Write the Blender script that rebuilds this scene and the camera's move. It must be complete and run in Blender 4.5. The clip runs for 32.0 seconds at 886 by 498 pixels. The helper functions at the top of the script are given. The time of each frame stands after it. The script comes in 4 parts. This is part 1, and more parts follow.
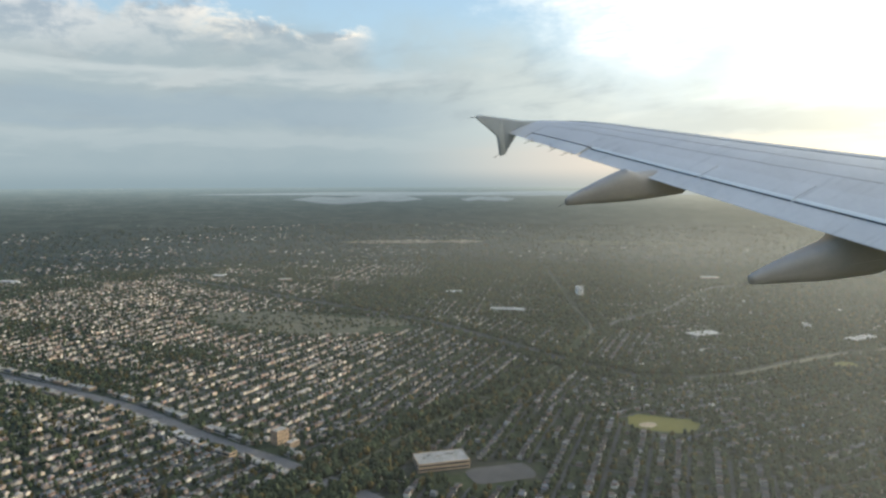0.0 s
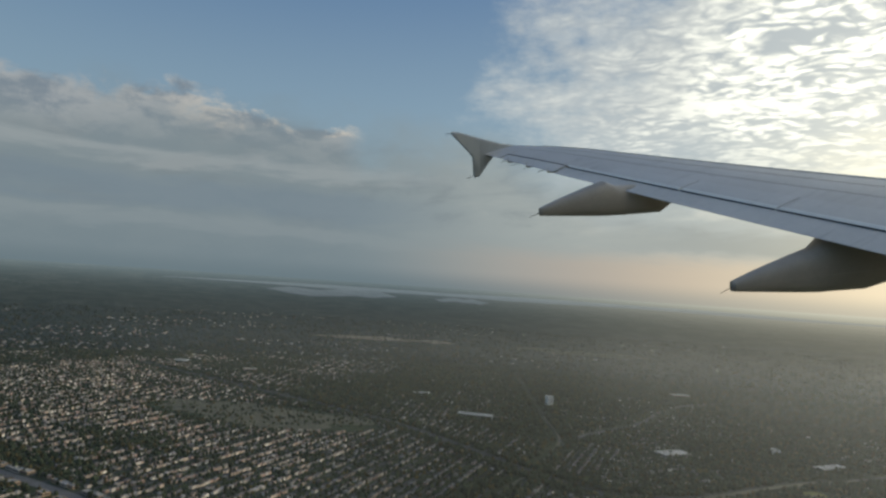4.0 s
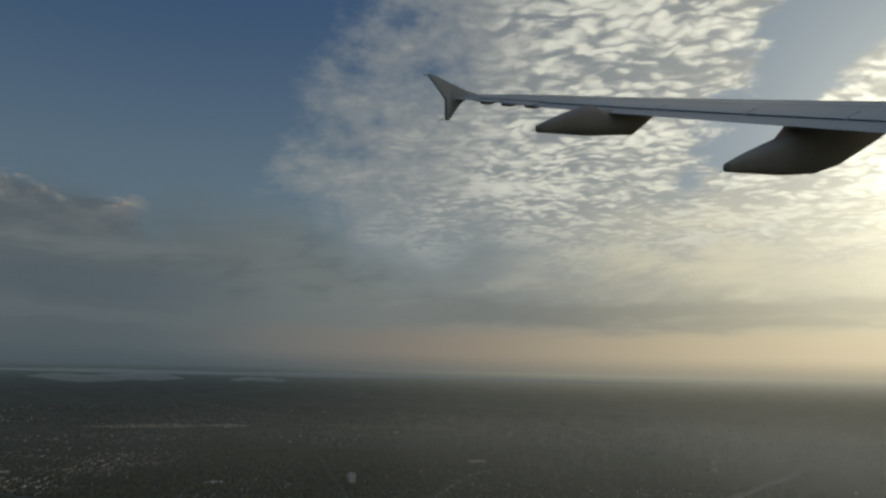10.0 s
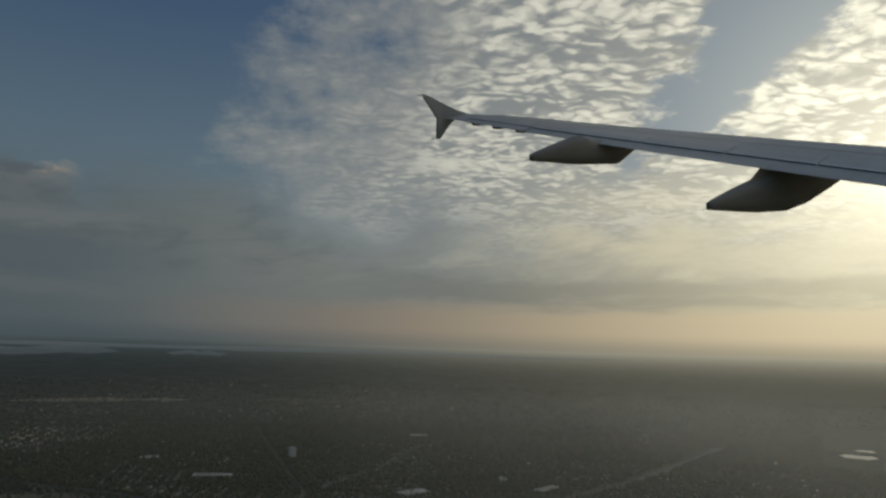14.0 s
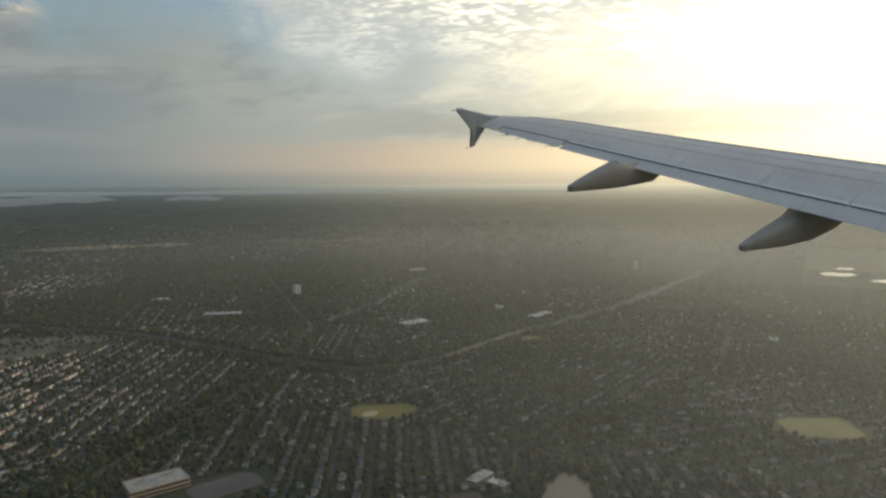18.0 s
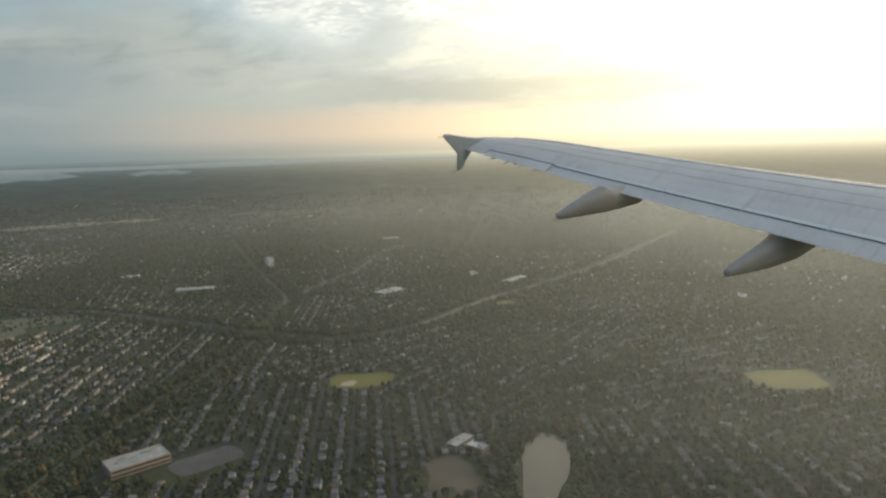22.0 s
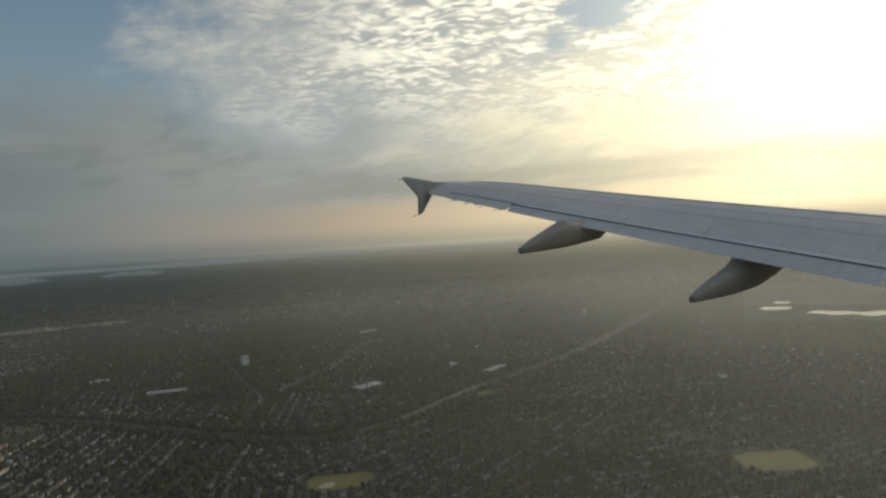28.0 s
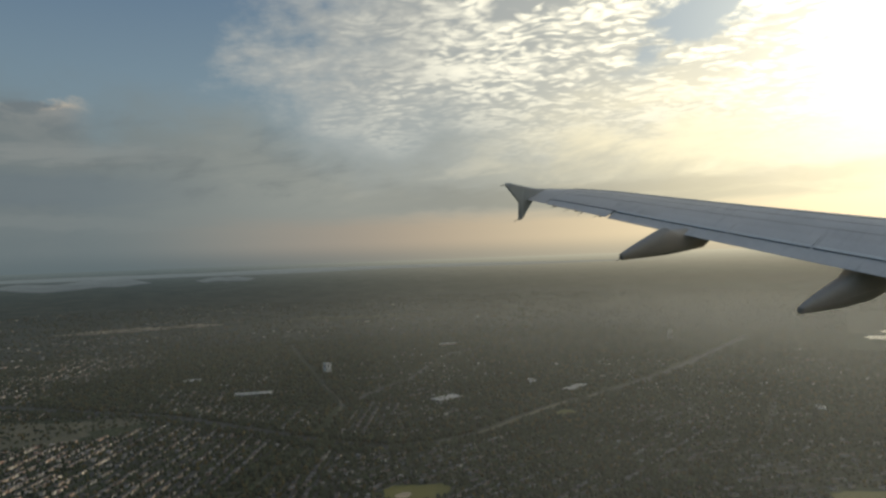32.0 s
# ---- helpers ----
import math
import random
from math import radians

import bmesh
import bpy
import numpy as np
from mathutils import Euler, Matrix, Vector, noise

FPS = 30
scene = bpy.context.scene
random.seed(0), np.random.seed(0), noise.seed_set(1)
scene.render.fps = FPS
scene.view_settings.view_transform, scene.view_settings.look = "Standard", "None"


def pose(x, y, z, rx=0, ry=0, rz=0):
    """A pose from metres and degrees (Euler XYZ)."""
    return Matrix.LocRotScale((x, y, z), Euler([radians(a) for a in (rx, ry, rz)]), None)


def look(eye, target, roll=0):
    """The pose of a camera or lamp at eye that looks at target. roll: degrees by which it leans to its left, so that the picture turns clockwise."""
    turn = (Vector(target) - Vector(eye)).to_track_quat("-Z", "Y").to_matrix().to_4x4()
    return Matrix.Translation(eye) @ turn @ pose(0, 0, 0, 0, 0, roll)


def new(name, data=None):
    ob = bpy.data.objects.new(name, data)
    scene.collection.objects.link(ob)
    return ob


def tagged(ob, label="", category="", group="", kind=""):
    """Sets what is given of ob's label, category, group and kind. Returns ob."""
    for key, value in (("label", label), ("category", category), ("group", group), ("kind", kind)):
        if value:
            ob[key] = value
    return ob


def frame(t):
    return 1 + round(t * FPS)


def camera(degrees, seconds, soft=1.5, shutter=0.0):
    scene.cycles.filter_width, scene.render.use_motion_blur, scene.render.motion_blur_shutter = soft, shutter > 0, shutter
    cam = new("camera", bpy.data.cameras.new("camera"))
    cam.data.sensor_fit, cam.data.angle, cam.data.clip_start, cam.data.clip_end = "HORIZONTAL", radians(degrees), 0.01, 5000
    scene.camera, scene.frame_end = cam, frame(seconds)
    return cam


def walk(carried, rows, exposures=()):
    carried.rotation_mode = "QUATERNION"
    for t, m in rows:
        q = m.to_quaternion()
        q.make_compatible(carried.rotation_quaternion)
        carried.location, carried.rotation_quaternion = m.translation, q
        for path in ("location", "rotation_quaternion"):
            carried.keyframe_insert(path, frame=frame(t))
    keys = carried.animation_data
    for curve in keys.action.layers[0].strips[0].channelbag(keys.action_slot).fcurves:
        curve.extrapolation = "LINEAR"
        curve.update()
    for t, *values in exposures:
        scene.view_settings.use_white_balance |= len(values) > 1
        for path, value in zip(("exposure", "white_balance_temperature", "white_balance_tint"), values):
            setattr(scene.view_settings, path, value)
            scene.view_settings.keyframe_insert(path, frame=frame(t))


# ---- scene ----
cam = camera(66.5, 32.0, soft=2.6)

# seconds, place, pitch, roll, yaw
PATH = [
    (0.0, -3.19, -12.16, -0.25, -5.41, 0.20, -6.59),
    (0.5, -3.17, -12.12, -0.33, -4.80, -0.30, -6.89),
    (1.0, -3.16, -12.08, -0.45, -4.59, 0.41, -6.93),
    (1.5, -3.13, -12.02, -0.64, -4.06, -0.23, -7.15),
    (2.0, -3.06, -11.92, -0.89, -2.94, -0.48, -7.45),
    (2.5, -2.96, -11.79, -1.17, -1.06, -1.51, -8.04),
    (3.0, -2.85, -11.63, -1.49, 0.79, -0.83, -9.21),
    (3.5, -2.78, -11.44, -1.90, 1.99, -2.86, -9.47),
    (5.5, -3.44, -11.12, -3.26, 8.17, -4.36, -8.27),
    (6.0, -3.88, -11.05, -3.54, 10.26, -2.90, -11.74),
    (6.5, -4.30, -10.97, -3.84, 12.72, -1.82, -14.82),
    (7.0, -4.70, -10.88, -4.14, 15.01, -1.75, -17.13),
    (7.5, -5.09, -10.78, -4.46, 15.56, -1.40, -18.49),
    (8.0, -5.49, -10.65, -4.79, 14.65, -1.17, -19.95),
    (8.5, -5.86, -10.52, -5.13, 14.68, -0.83, -21.48),
    (9.0, -6.21, -10.41, -5.48, 15.82, -1.56, -22.76),
    (9.5, -6.58, -10.30, -5.82, 13.06, -1.74, -24.01),
    (10.0, -6.96, -10.21, -6.10, 10.15, -1.33, -25.37),
    (10.5, -7.25, -10.12, -6.26, 9.81, -0.92, -27.24),
    (11.0, -7.43, -10.06, -6.29, 10.89, -0.77, -28.46),
    (11.5, -7.57, -10.04, -6.26, 10.59, -0.63, -28.83),
    (12.0, -7.70, -10.05, -6.18, 9.91, -1.07, -29.61),
    (12.5, -7.85, -10.09, -6.04, 9.59, -0.93, -29.67),
    (13.0, -7.99, -10.15, -5.82, 9.59, -1.50, -29.72),
    (13.5, -8.16, -10.24, -5.52, 9.22, -1.40, -30.00),
    (14.0, -8.40, -10.36, -5.16, 8.21, -1.79, -30.14),
    (14.5, -8.69, -10.51, -4.76, 5.00, -1.91, -28.09),
    (16.5, -9.45, -10.77, -2.36, 0.77, -2.39, -27.78),
    (17.0, -9.62, -10.68, -1.64, -0.90, -1.05, -29.16),
    (17.5, -9.79, -10.61, -1.03, -2.48, -1.66, -30.13),
    (18.0, -9.98, -10.54, -0.46, -5.61, 0.26, -30.61),
    (18.5, -10.14, -10.45, 0.05, -8.08, 0.73, -31.34),
    (19.0, -10.26, -10.36, 0.46, -9.01, 1.37, -32.15),
    (19.5, -10.32, -10.30, 0.77, -9.06, 1.43, -32.63),
    (20.0, -10.37, -10.28, 0.98, -9.31, 1.27, -32.43),
    (20.5, -10.40, -10.28, 1.10, -9.29, 1.32, -32.46),
    (21.0, -10.40, -10.29, 1.17, -8.37, 1.59, -32.51),
    (21.5, -10.38, -10.31, 1.19, -8.27, 2.33, -32.68),
    (22.0, -10.36, -10.32, 1.14, -8.45, 1.76, -33.07),
    (22.5, -10.35, -10.35, 1.04, -7.62, 1.51, -33.20),
    (23.0, -10.37, -10.39, 0.86, -7.80, 1.49, -32.67),
    (23.5, -10.41, -10.44, 0.62, -9.94, 1.12, -31.95),
    (24.0, -10.36, -10.51, 0.34, -8.90, 1.89, -31.27),
    (24.5, -10.19, -10.57, 0.10, -5.86, 0.51, -31.12),
    (25.0, -9.98, -10.56, -0.01, -3.96, 1.61, -33.20),
    (25.5, -9.85, -10.49, -0.03, -1.76, 1.71, -34.23),
    (27.5, -9.98, -10.32, -0.05, -2.05, 3.18, -35.06),
    (28.0, -10.00, -10.34, -0.21, -0.84, 3.60, -35.20),
    (28.5, -9.97, -10.33, -0.31, 1.35, 3.46, -35.44),
    (29.0, -9.95, -10.30, -0.37, 2.09, 3.24, -36.12),
    (29.5, -10.02, -10.32, -0.38, 1.47, 3.67, -34.01),
    (30.0, -10.15, -10.36, -0.39, 0.12, 3.46, -32.39),
    (30.5, -10.30, -10.41, -0.39, 0.08, 3.33, -31.23),
    (31.0, -10.45, -10.45, -0.39, 0.24, 3.22, -30.31),
    (31.5, -10.59, -10.50, -0.41, 0.20, 2.74, -29.19),
    (32.0, -10.74, -10.54, -0.46, 0.67, 2.07, -28.27),
]
# seconds, stops, kelvin
EXPOSURES = [(0.0, 1.38, 6550), (1.0, 1.3, 6550), (2.0, 1.15, 6500), (3.0, 0.70, 6500), (3.5, 0.5, 6450), (5.5, 0.2, 6400), (6.0, 0.08, 6400), (7.0, -0.3, 6350), (9.0, -0.62, 6350), (11.5, -0.84, 6350), (14.0, -0.86, 6500), (14.5, -0.6, 6600),
             (16.5, -0.1, 6800), (17.0, 0.05, 6800), (17.5, 0.15, 6850), (18.0, 0.47, 7000), (19.0, 1.05, 7050), (20.0, 1.12, 7050), (23.0, 0.84, 7050), (24.0, 1.12, 7000), (24.5, 0.86, 6950), (25.0, 0.62, 6800), (25.5, 0.28, 6800), (27.5, 0.05, 6850), (28.0, 0.0, 6850), (29.0, -0.36, 6900), (30.0, -0.15, 6900), (32.0, 0.0, 6850)]
walk(cam, [(t, pose(x, y, z, 90 + p, r, w)) for t, x, y, z, p, r, w in PATH],
     exposures=[(t, e, c, 4.0) for t, e, c in EXPOSURES])

# ---- light ----
SUN_AZ, SUN_EL = 66.0, 13.0     # degrees to the right of +Y, above the horizon
GROUND = -450.0                 # the camera flies 450 m above the ground
FLAT, RIM = 3900.0, 4860.0      # the ground is flat to here, then the hazy distance rises to eye level

sun_data = bpy.data.lights.new("sun", "SUN")
sun_data.energy, sun_data.angle, sun_data.color = 1.7, radians(6), (1.0, 0.86, 0.66)
sun = new("sun", sun_data)
sun.matrix_world = look((0, 0, 0), (-math.sin(radians(SUN_AZ)) * math.cos(radians(SUN_EL)), -math.cos(radians(SUN_AZ)) * math.cos(radians(SUN_EL)), -math.sin(radians(SUN_EL))))


class Nodes:
    """Short hand for building node trees."""

    def __init__(self, tree, fresh=True):
        self.tree = tree
        if fresh:
            tree.nodes.clear()

    def node(self, kind, **sets):
        n = self.tree.nodes.new(kind)
        for k, v in sets.items():
            setattr(n, k, v)
        return n

    def put(self, socket, value):
        if isinstance(value, (int, float)):
            socket.default_value = value
        elif isinstance(value, tuple):
            socket.default_value = value if len(value) == len(socket.default_value) else (*value, 1)
        else:
            self.tree.links.new(value, socket)

    def math(self, op, a, b=0.0, c=0.0):
        n = self.node("ShaderNodeMath", operation=op)
        for s, v in zip(n.inputs, (a, b, c)):
            self.put(s, v)
        return n.outputs[0]

    def ramp(self, x, a, b, lo=0.0, hi=1.0):
        n = self.node("ShaderNodeMapRange", interpolation_type="SMOOTHSTEP")
        for s, v in zip(n.inputs, (x, a, b, lo, hi)):
            self.put(s, v)
        return n.outputs[0]

    def mix(self, f, a, b, mode="MIX"):
        n = self.node("ShaderNodeMix", data_type="RGBA", blend_type=mode)
        self.put(n.inputs[0], f)
        self.put(n.inputs[6], a)
        self.put(n.inputs[7], b)
        return n.outputs[2]

    def noise(self, vec, scale, detail=4.0, rough=0.55, distort=0.0):
        n = self.node("ShaderNodeTexNoise")
        if vec is not None:
            self.put(n.inputs["Vector"], vec)
        self.put(n.inputs["Scale"], scale)
        self.put(n.inputs["Detail"], detail)
        self.put(n.inputs["Roughness"], rough)
        self.put(n.inputs["Distortion"], distort)
        return n.outputs["Fac"]

    def vec(self, x, y, z=0.0):
        n = self.node("ShaderNodeCombineXYZ")
        for s, v in zip(n.inputs, (x, y, z)):
            self.put(s, v)
        return n.outputs[0]

    def xyz(self, v):
        n = self.node("ShaderNodeSeparateXYZ")
        self.put(n.inputs[0], v)
        return n.outputs


def make_world():
    w = bpy.data.worlds.new("evening_sky")
    scene.world = w
    w.use_nodes = True
    k = Nodes(w.node_tree)
    m, r = k.math, k.ramp
    sky = k.node("ShaderNodeTexSky", sky_type="NISHITA", sun_disc=False, sun_elevation=radians(SUN_EL), sun_rotation=radians(SUN_AZ), air_density=1.2, dust_density=1.5)
    d = k.node("ShaderNodeTexCoord").outputs["Generated"]
    x, y, z = k.xyz(d)
    az = m("MULTIPLY", m("ARCTAN2", x, y), 57.2958)
    el = m("MULTIPLY", m("ARCSINE", z), 57.2958)
    # cloud deck seen in perspective
    deck = m("DIVIDE", 1.0, m("ADD", m("MAXIMUM", z, 0.0), 0.16))
    dx, dy = m("MULTIPLY", x, deck), m("MULTIPLY", y, deck)
    wide = k.vec(m("MULTIPLY", az, 0.02), m("ADD", m("MULTIPLY", el, 0.11), m("MULTIPLY", az, -0.0012)), 3.0)
    warp = k.noise(k.vec(m("MULTIPLY", az, 0.06), m("MULTIPLY", el, 0.09), 0.0), 1.6, 5, 0.6)
    wob = m("SUBTRACT", warp, 0.5)
    # angle to the sun
    sx, sy, sz = math.sin(radians(SUN_AZ)) * math.cos(radians(SUN_EL)), math.cos(radians(SUN_AZ)) * math.cos(radians(SUN_EL)), math.sin(radians(SUN_EL))
    dot = m("ADD", m("ADD", m("MULTIPLY", x, sx), m("MULTIPLY", y, sy)), m("MULTIPLY", z, sz))
    near = m("MULTIPLY", m("ARCCOSINE", m("MINIMUM", dot, 1.0)), 57.2958)
    glow = m("EXPONENT", m("MULTIPLY", near, -1 / 8.0))
    halo = m("EXPONENT", m("MULTIPLY", near, -1 / 23.0))
    # clear sky, deeper blue away from the sun
    base = k.mix(1.0, sky.outputs[0], (0.075, 0.075, 0.075), "MULTIPLY")
    base = k.mix(0.75, base, k.mix(r(el, 10, 32), (0.19, 0.27, 0.36), (0.055, 0.125, 0.28)))
    # thin high veil on the sunny side
    edge = m("SUBTRACT", m("ADD", m("SUBTRACT", az, 5.5), m("MULTIPLY", m("ADD", wob, m("MULTIPLY", m("SUBTRACT", k.noise(k.vec(dx, dy, 12.0), 6.0, 6, 0.65), 0.5), 0.5)), 34.0)), m("MULTIPLY", m("SUBTRACT", el, 19.0), 0.45))
    veil = m("MULTIPLY", r(edge, 5, 24), r(el, 12, 22, 0.66, 0.46))
    base = k.mix(veil, base, k.mix(halo, (0.27, 0.31, 0.36), (0.95, 0.88, 0.74)))
    # rippled altocumulus field with a blue gap
    field = m("MULTIPLY", r(edge, 5, 19), r(m("ADD", m("ADD", el, m("MULTIPLY", wob, 10.0)), m("MULTIPLY", m("SUBTRACT", az, 25.0), 0.12)), 7.5, 15.0))
    mid = m("SUBTRACT", m("SUBTRACT", az, m("MULTIPLY", el, 1.05)), m("ADD", 30.8, m("MULTIPLY", wob, 7.0)))
    rag = m("ADD", m("MULTIPLY", m("SUBTRACT", k.noise(k.vec(dx, dy, 5.0), 7.0, 6, 0.65), 0.5), 14.0), m("MULTIPLY", wob, 6.0))
    width = m("ADD", m("ADD", 0.6, rag), m("MULTIPLY", m("MAXIMUM", m("SUBTRACT", el, 13.5), 0.0), 0.42))
    gap = m("MULTIPLY", r(m("SUBTRACT", m("ABSOLUTE", mid), width), 2.2, -1.2), r(el, 13.0, 15.5))
    ux = m("ADD", dx, m("MULTIPLY", k.noise(k.vec(dx, dy, 4.0), 5.0, 3, 0.6), 0.16))
    uy = m("ADD", dy, m("MULTIPLY", k.noise(k.vec(dx, dy, 9.0), 5.0, 3, 0.6), 0.16))
    wave = k.node("ShaderNodeTexVoronoi", feature="SMOOTH_F1")
    along = m("SUBTRACT", m("MULTIPLY", ux, 0.80), m("MULTIPLY", uy, 0.60))
    across = m("ADD", m("MULTIPLY", ux, 0.60), m("MULTIPLY", uy, 0.80))
    k.put(wave.inputs["Vector"], k.vec(m("MULTIPLY", along, 0.70), m("MULTIPLY", across, 1.15), 0.0))
    k.put(wave.inputs["Scale"], 31.0)
    k.put(wave.inputs["Smoothness"], 0.45)
    lumps = m("SUBTRACT", 1.0, wave.outputs["Distance"])
    fine = k.noise(k.vec(m("MULTIPLY", along, 0.6), m("MULTIPLY", across, 1.2), 1.0), 26.0, 8, 0.70, 0.3)
    big = k.noise(k.vec(dx, dy, 2.0), 3.2, 4, 0.6)
    bank = k.noise(k.vec(m("MULTIPLY", along, 0.8), across, 5.0), 8.5, 5, 0.6, 0.4)
    puff = m("ADD", m("ADD", m("MULTIPLY", lumps, 0.52), m("MULTIPLY", fine, 0.64)), m("ADD", m("MULTIPLY", m("SUBTRACT", big, 0.5), 0.95), m("MULTIPLY", m("SUBTRACT", bank, 0.5), 0.75)))
    cover = m("MULTIPLY", m("MULTIPLY", field, m("SUBTRACT", 1.0, gap)), r(puff, m("SUBTRACT", 0.36, r(edge, 27, 10, 0.0, 0.24)), m("SUBTRACT", 0.64, r(edge, 27, 10, 0.0, 0.24)), 0.58, 0.96))
    cover = m("MULTIPLY", cover, r(el, 6, 17, 0.55, 1.0))
    tone = m("ADD", m("MULTIPLY", m("SUBTRACT", m("MULTIPLY", r(puff, 0.38, 0.84), r(edge, 13, 32, 0.12, 1.0)), 0.36), r(el, 8, 20, 0.5, 1.0)), 0.36)
    lit = k.mix(tone, k.mix(halo, (0.31, 0.335, 0.37), (0.80, 0.755, 0.665)), k.mix(halo, (0.82, 0.80, 0.74), (2.3, 2.12, 1.72)))
    base = k.mix(cover, base, lit)
    base = k.mix(m("MULTIPLY", gap, 0.8), base, k.mix(halo, (0.13, 0.21, 0.34), (0.55, 0.64, 0.74)))
    # cumulus bank on the far side from the sun
    bx = m("DIVIDE", m("ADD", az, 27.0), 28.0)
    top = m("SUBTRACT", 14.2, m("MULTIPLY", m("MAXIMUM", bx, 0.0), 1.6))
    low = k.noise(k.vec(m("MULTIPLY", az, 0.11), m("MULTIPLY", el, 0.20), 7.0), 1.5, 8, 0.62, 0.2)
    hgt = m("SUBTRACT", m("ADD", top, m("MULTIPLY", m("SUBTRACT", low, 0.5), 9.0)), el)
    bank = m("MULTIPLY", m("MULTIPLY", r(hgt, -0.4, 1.2), r(bx, 1.02, 0.92)), r(az, -80, -55))
    body = k.noise(k.vec(m("MULTIPLY", az, 0.2), m("MULTIPLY", el, 0.42), 2.0), 1.3, 6, 0.6, 0.3)
    shade = k.mix(r(body, 0.38, 0.62), (0.155, 0.18, 0.215), (0.30, 0.30, 0.31))
    shade = k.mix(m("MULTIPLY", m("MULTIPLY", r(hgt, 1.8, 0.2), r(body, 0.4, 0.6)), r(bx, 0.2, 0.9)), shade, (0.78, 0.62, 0.47))
    base = k.mix(m("MULTIPLY", bank, 0.92), base, shade)
    # haze towards the horizon, with long streaks
    streak = k.noise(wide, 5.0, 6, 0.6, 0.4)
    hz = m("ADD", el, m("MULTIPLY", wob, 9.0))
    haze = k.mix(r(az, -6, 36), (0.165, 0.195, 0.215), (0.37, 0.375, 0.355))
    haze = k.mix(r(az, 30, 64), haze, (0.98, 0.86, 0.60))
    haze = k.mix(r(el, 6.0, 0.5, 0.0, 0.45), haze, k.mix(r(az, 0, 50), (0.115, 0.150, 0.175), (0.50, 0.44, 0.35)))
    rays = k.noise(k.vec(m("MULTIPLY", az, 0.05), m("SUBTRACT", m("MULTIPLY", el, 0.16), m("MULTIPLY", az, 0.018)), 6.0), 3.0, 6, 0.6, 0.3)
    haze = k.mix(m("MULTIPLY", r(rays, 0.48, 0.70, 0.0, 0.55), r(el, 3.0, 6.5)), haze, k.mix(r(az, 15, 55), (0.155, 0.175, 0.19), (0.62, 0.56, 0.45)))
    haze = k.mix(m("MULTIPLY", m("MULTIPLY", r(rays, 0.50, 0.28, 0.0, 0.5), r(el, 4.0, 7.0)), r(az, 5, 25)), haze, k.mix(r(az, 15, 55), (0.48, 0.46, 0.42), (1.35, 1.2, 0.88)))
    dark = m("MULTIPLY", m("MULTIPLY", r(m("ABSOLUTE", m("SUBTRACT", m("ADD", el, m("MULTIPLY", m("SUBTRACT", streak, 0.5), 5.0)), 4.7)), 1.6, 0.3), r(az, 14, 36)), 0.7)
    haze = k.mix(dark, haze, k.mix(r(az, 20, 60), (0.20, 0.215, 0.22), (0.55, 0.49, 0.37)))
    # layers away from the sun: a pale shelf over a blue-grey band
    lay = m("ADD", el, m("MULTIPLY", m("SUBTRACT", streak, 0.5), 4.0))
    west = r(az, 14, -2)
    haze = k.mix(m("MULTIPLY", m("MULTIPLY", r(m("ABSOLUTE", m("SUBTRACT", lay, 5.9)), 2.0, 0.3), west), 0.36), haze, (0.115, 0.155, 0.205))
    haze = k.mix(m("MULTIPLY", m("MULTIPLY", r(m("ABSOLUTE", m("SUBTRACT", lay, 8.7)), 1.1, 0.1), west), 0.36), haze, (0.33, 0.335, 0.34))
    haze = k.mix(m("MULTIPLY", m("MULTIPLY", r(m("ABSOLUTE", m("SUBTRACT", lay, 3.6)), 0.9, 0.1), west), 0.24), haze, (0.24, 0.26, 0.275))
    # warm lit veil under the cloud field
    warm = m("MULTIPLY", m("MULTIPLY", r(az, 26, 46), r(m("ADD", el, m("MULTIPLY", wob, 4.0)), 5.6, 8.2)), r(rays, 0.68, 0.36, 0.12, 0.62))
    haze = k.mix(warm, haze, (1.02, 0.90, 0.64))
    sunny = r(az, 8, 24)
    base = k.mix(r(hz, m("SUBTRACT", 15.0, m("MULTIPLY", sunny, 4.0)), m("SUBTRACT", 8.0, m("MULTIPLY", sunny, 3.6)), 0.0, 0.96), base, haze)
    # the veil thins out upwards over the sunny side
    lit_veil = m("MULTIPLY", m("MULTIPLY", r(az, 28, 46), r(el, 5.5, 8.5)), r(m("ADD", el, m("MULTIPLY", wob, 6.0)), 16.0, 10.0))
    base = k.mix(m("MULTIPLY", lit_veil, r(rays, 0.66, 0.36, 0.15, 0.6)), base, (1.05, 0.93, 0.68))
    # pink band low over the horizon on the sunny side
    pink = m("MULTIPLY", m("MULTIPLY", r(m("ADD", el, m("MULTIPLY", m("SUBTRACT", streak, 0.5), 2.0)), 4.2, 2.6), r(az, 0, 30)), 0.75)
    base = k.mix(pink, base, k.mix(r(az, 15, 60), (0.36, 0.285, 0.24), (1.0, 0.78, 0.50)))
    # glare of the veiled sun
    base = k.mix(1.0, base, k.mix(glow, (0.0, 0.0, 0.0), (1.5, 1.35, 1.0)), "ADD")
    # murk at the horizon
    base = k.mix(r(el, 1.6, -0.2, 0.0, 0.7), base, k.mix(r(az, 5, 60), (0.105, 0.138, 0.16), (0.46, 0.42, 0.34)))
    bg = k.node("ShaderNodeBackground")
    k.put(bg.inputs[0], base)
    k.put(bg.inputs[1], 1.0)
    k.tree.links.new(bg.outputs[0], k.node("ShaderNodeOutputWorld").inputs[0])


make_world()


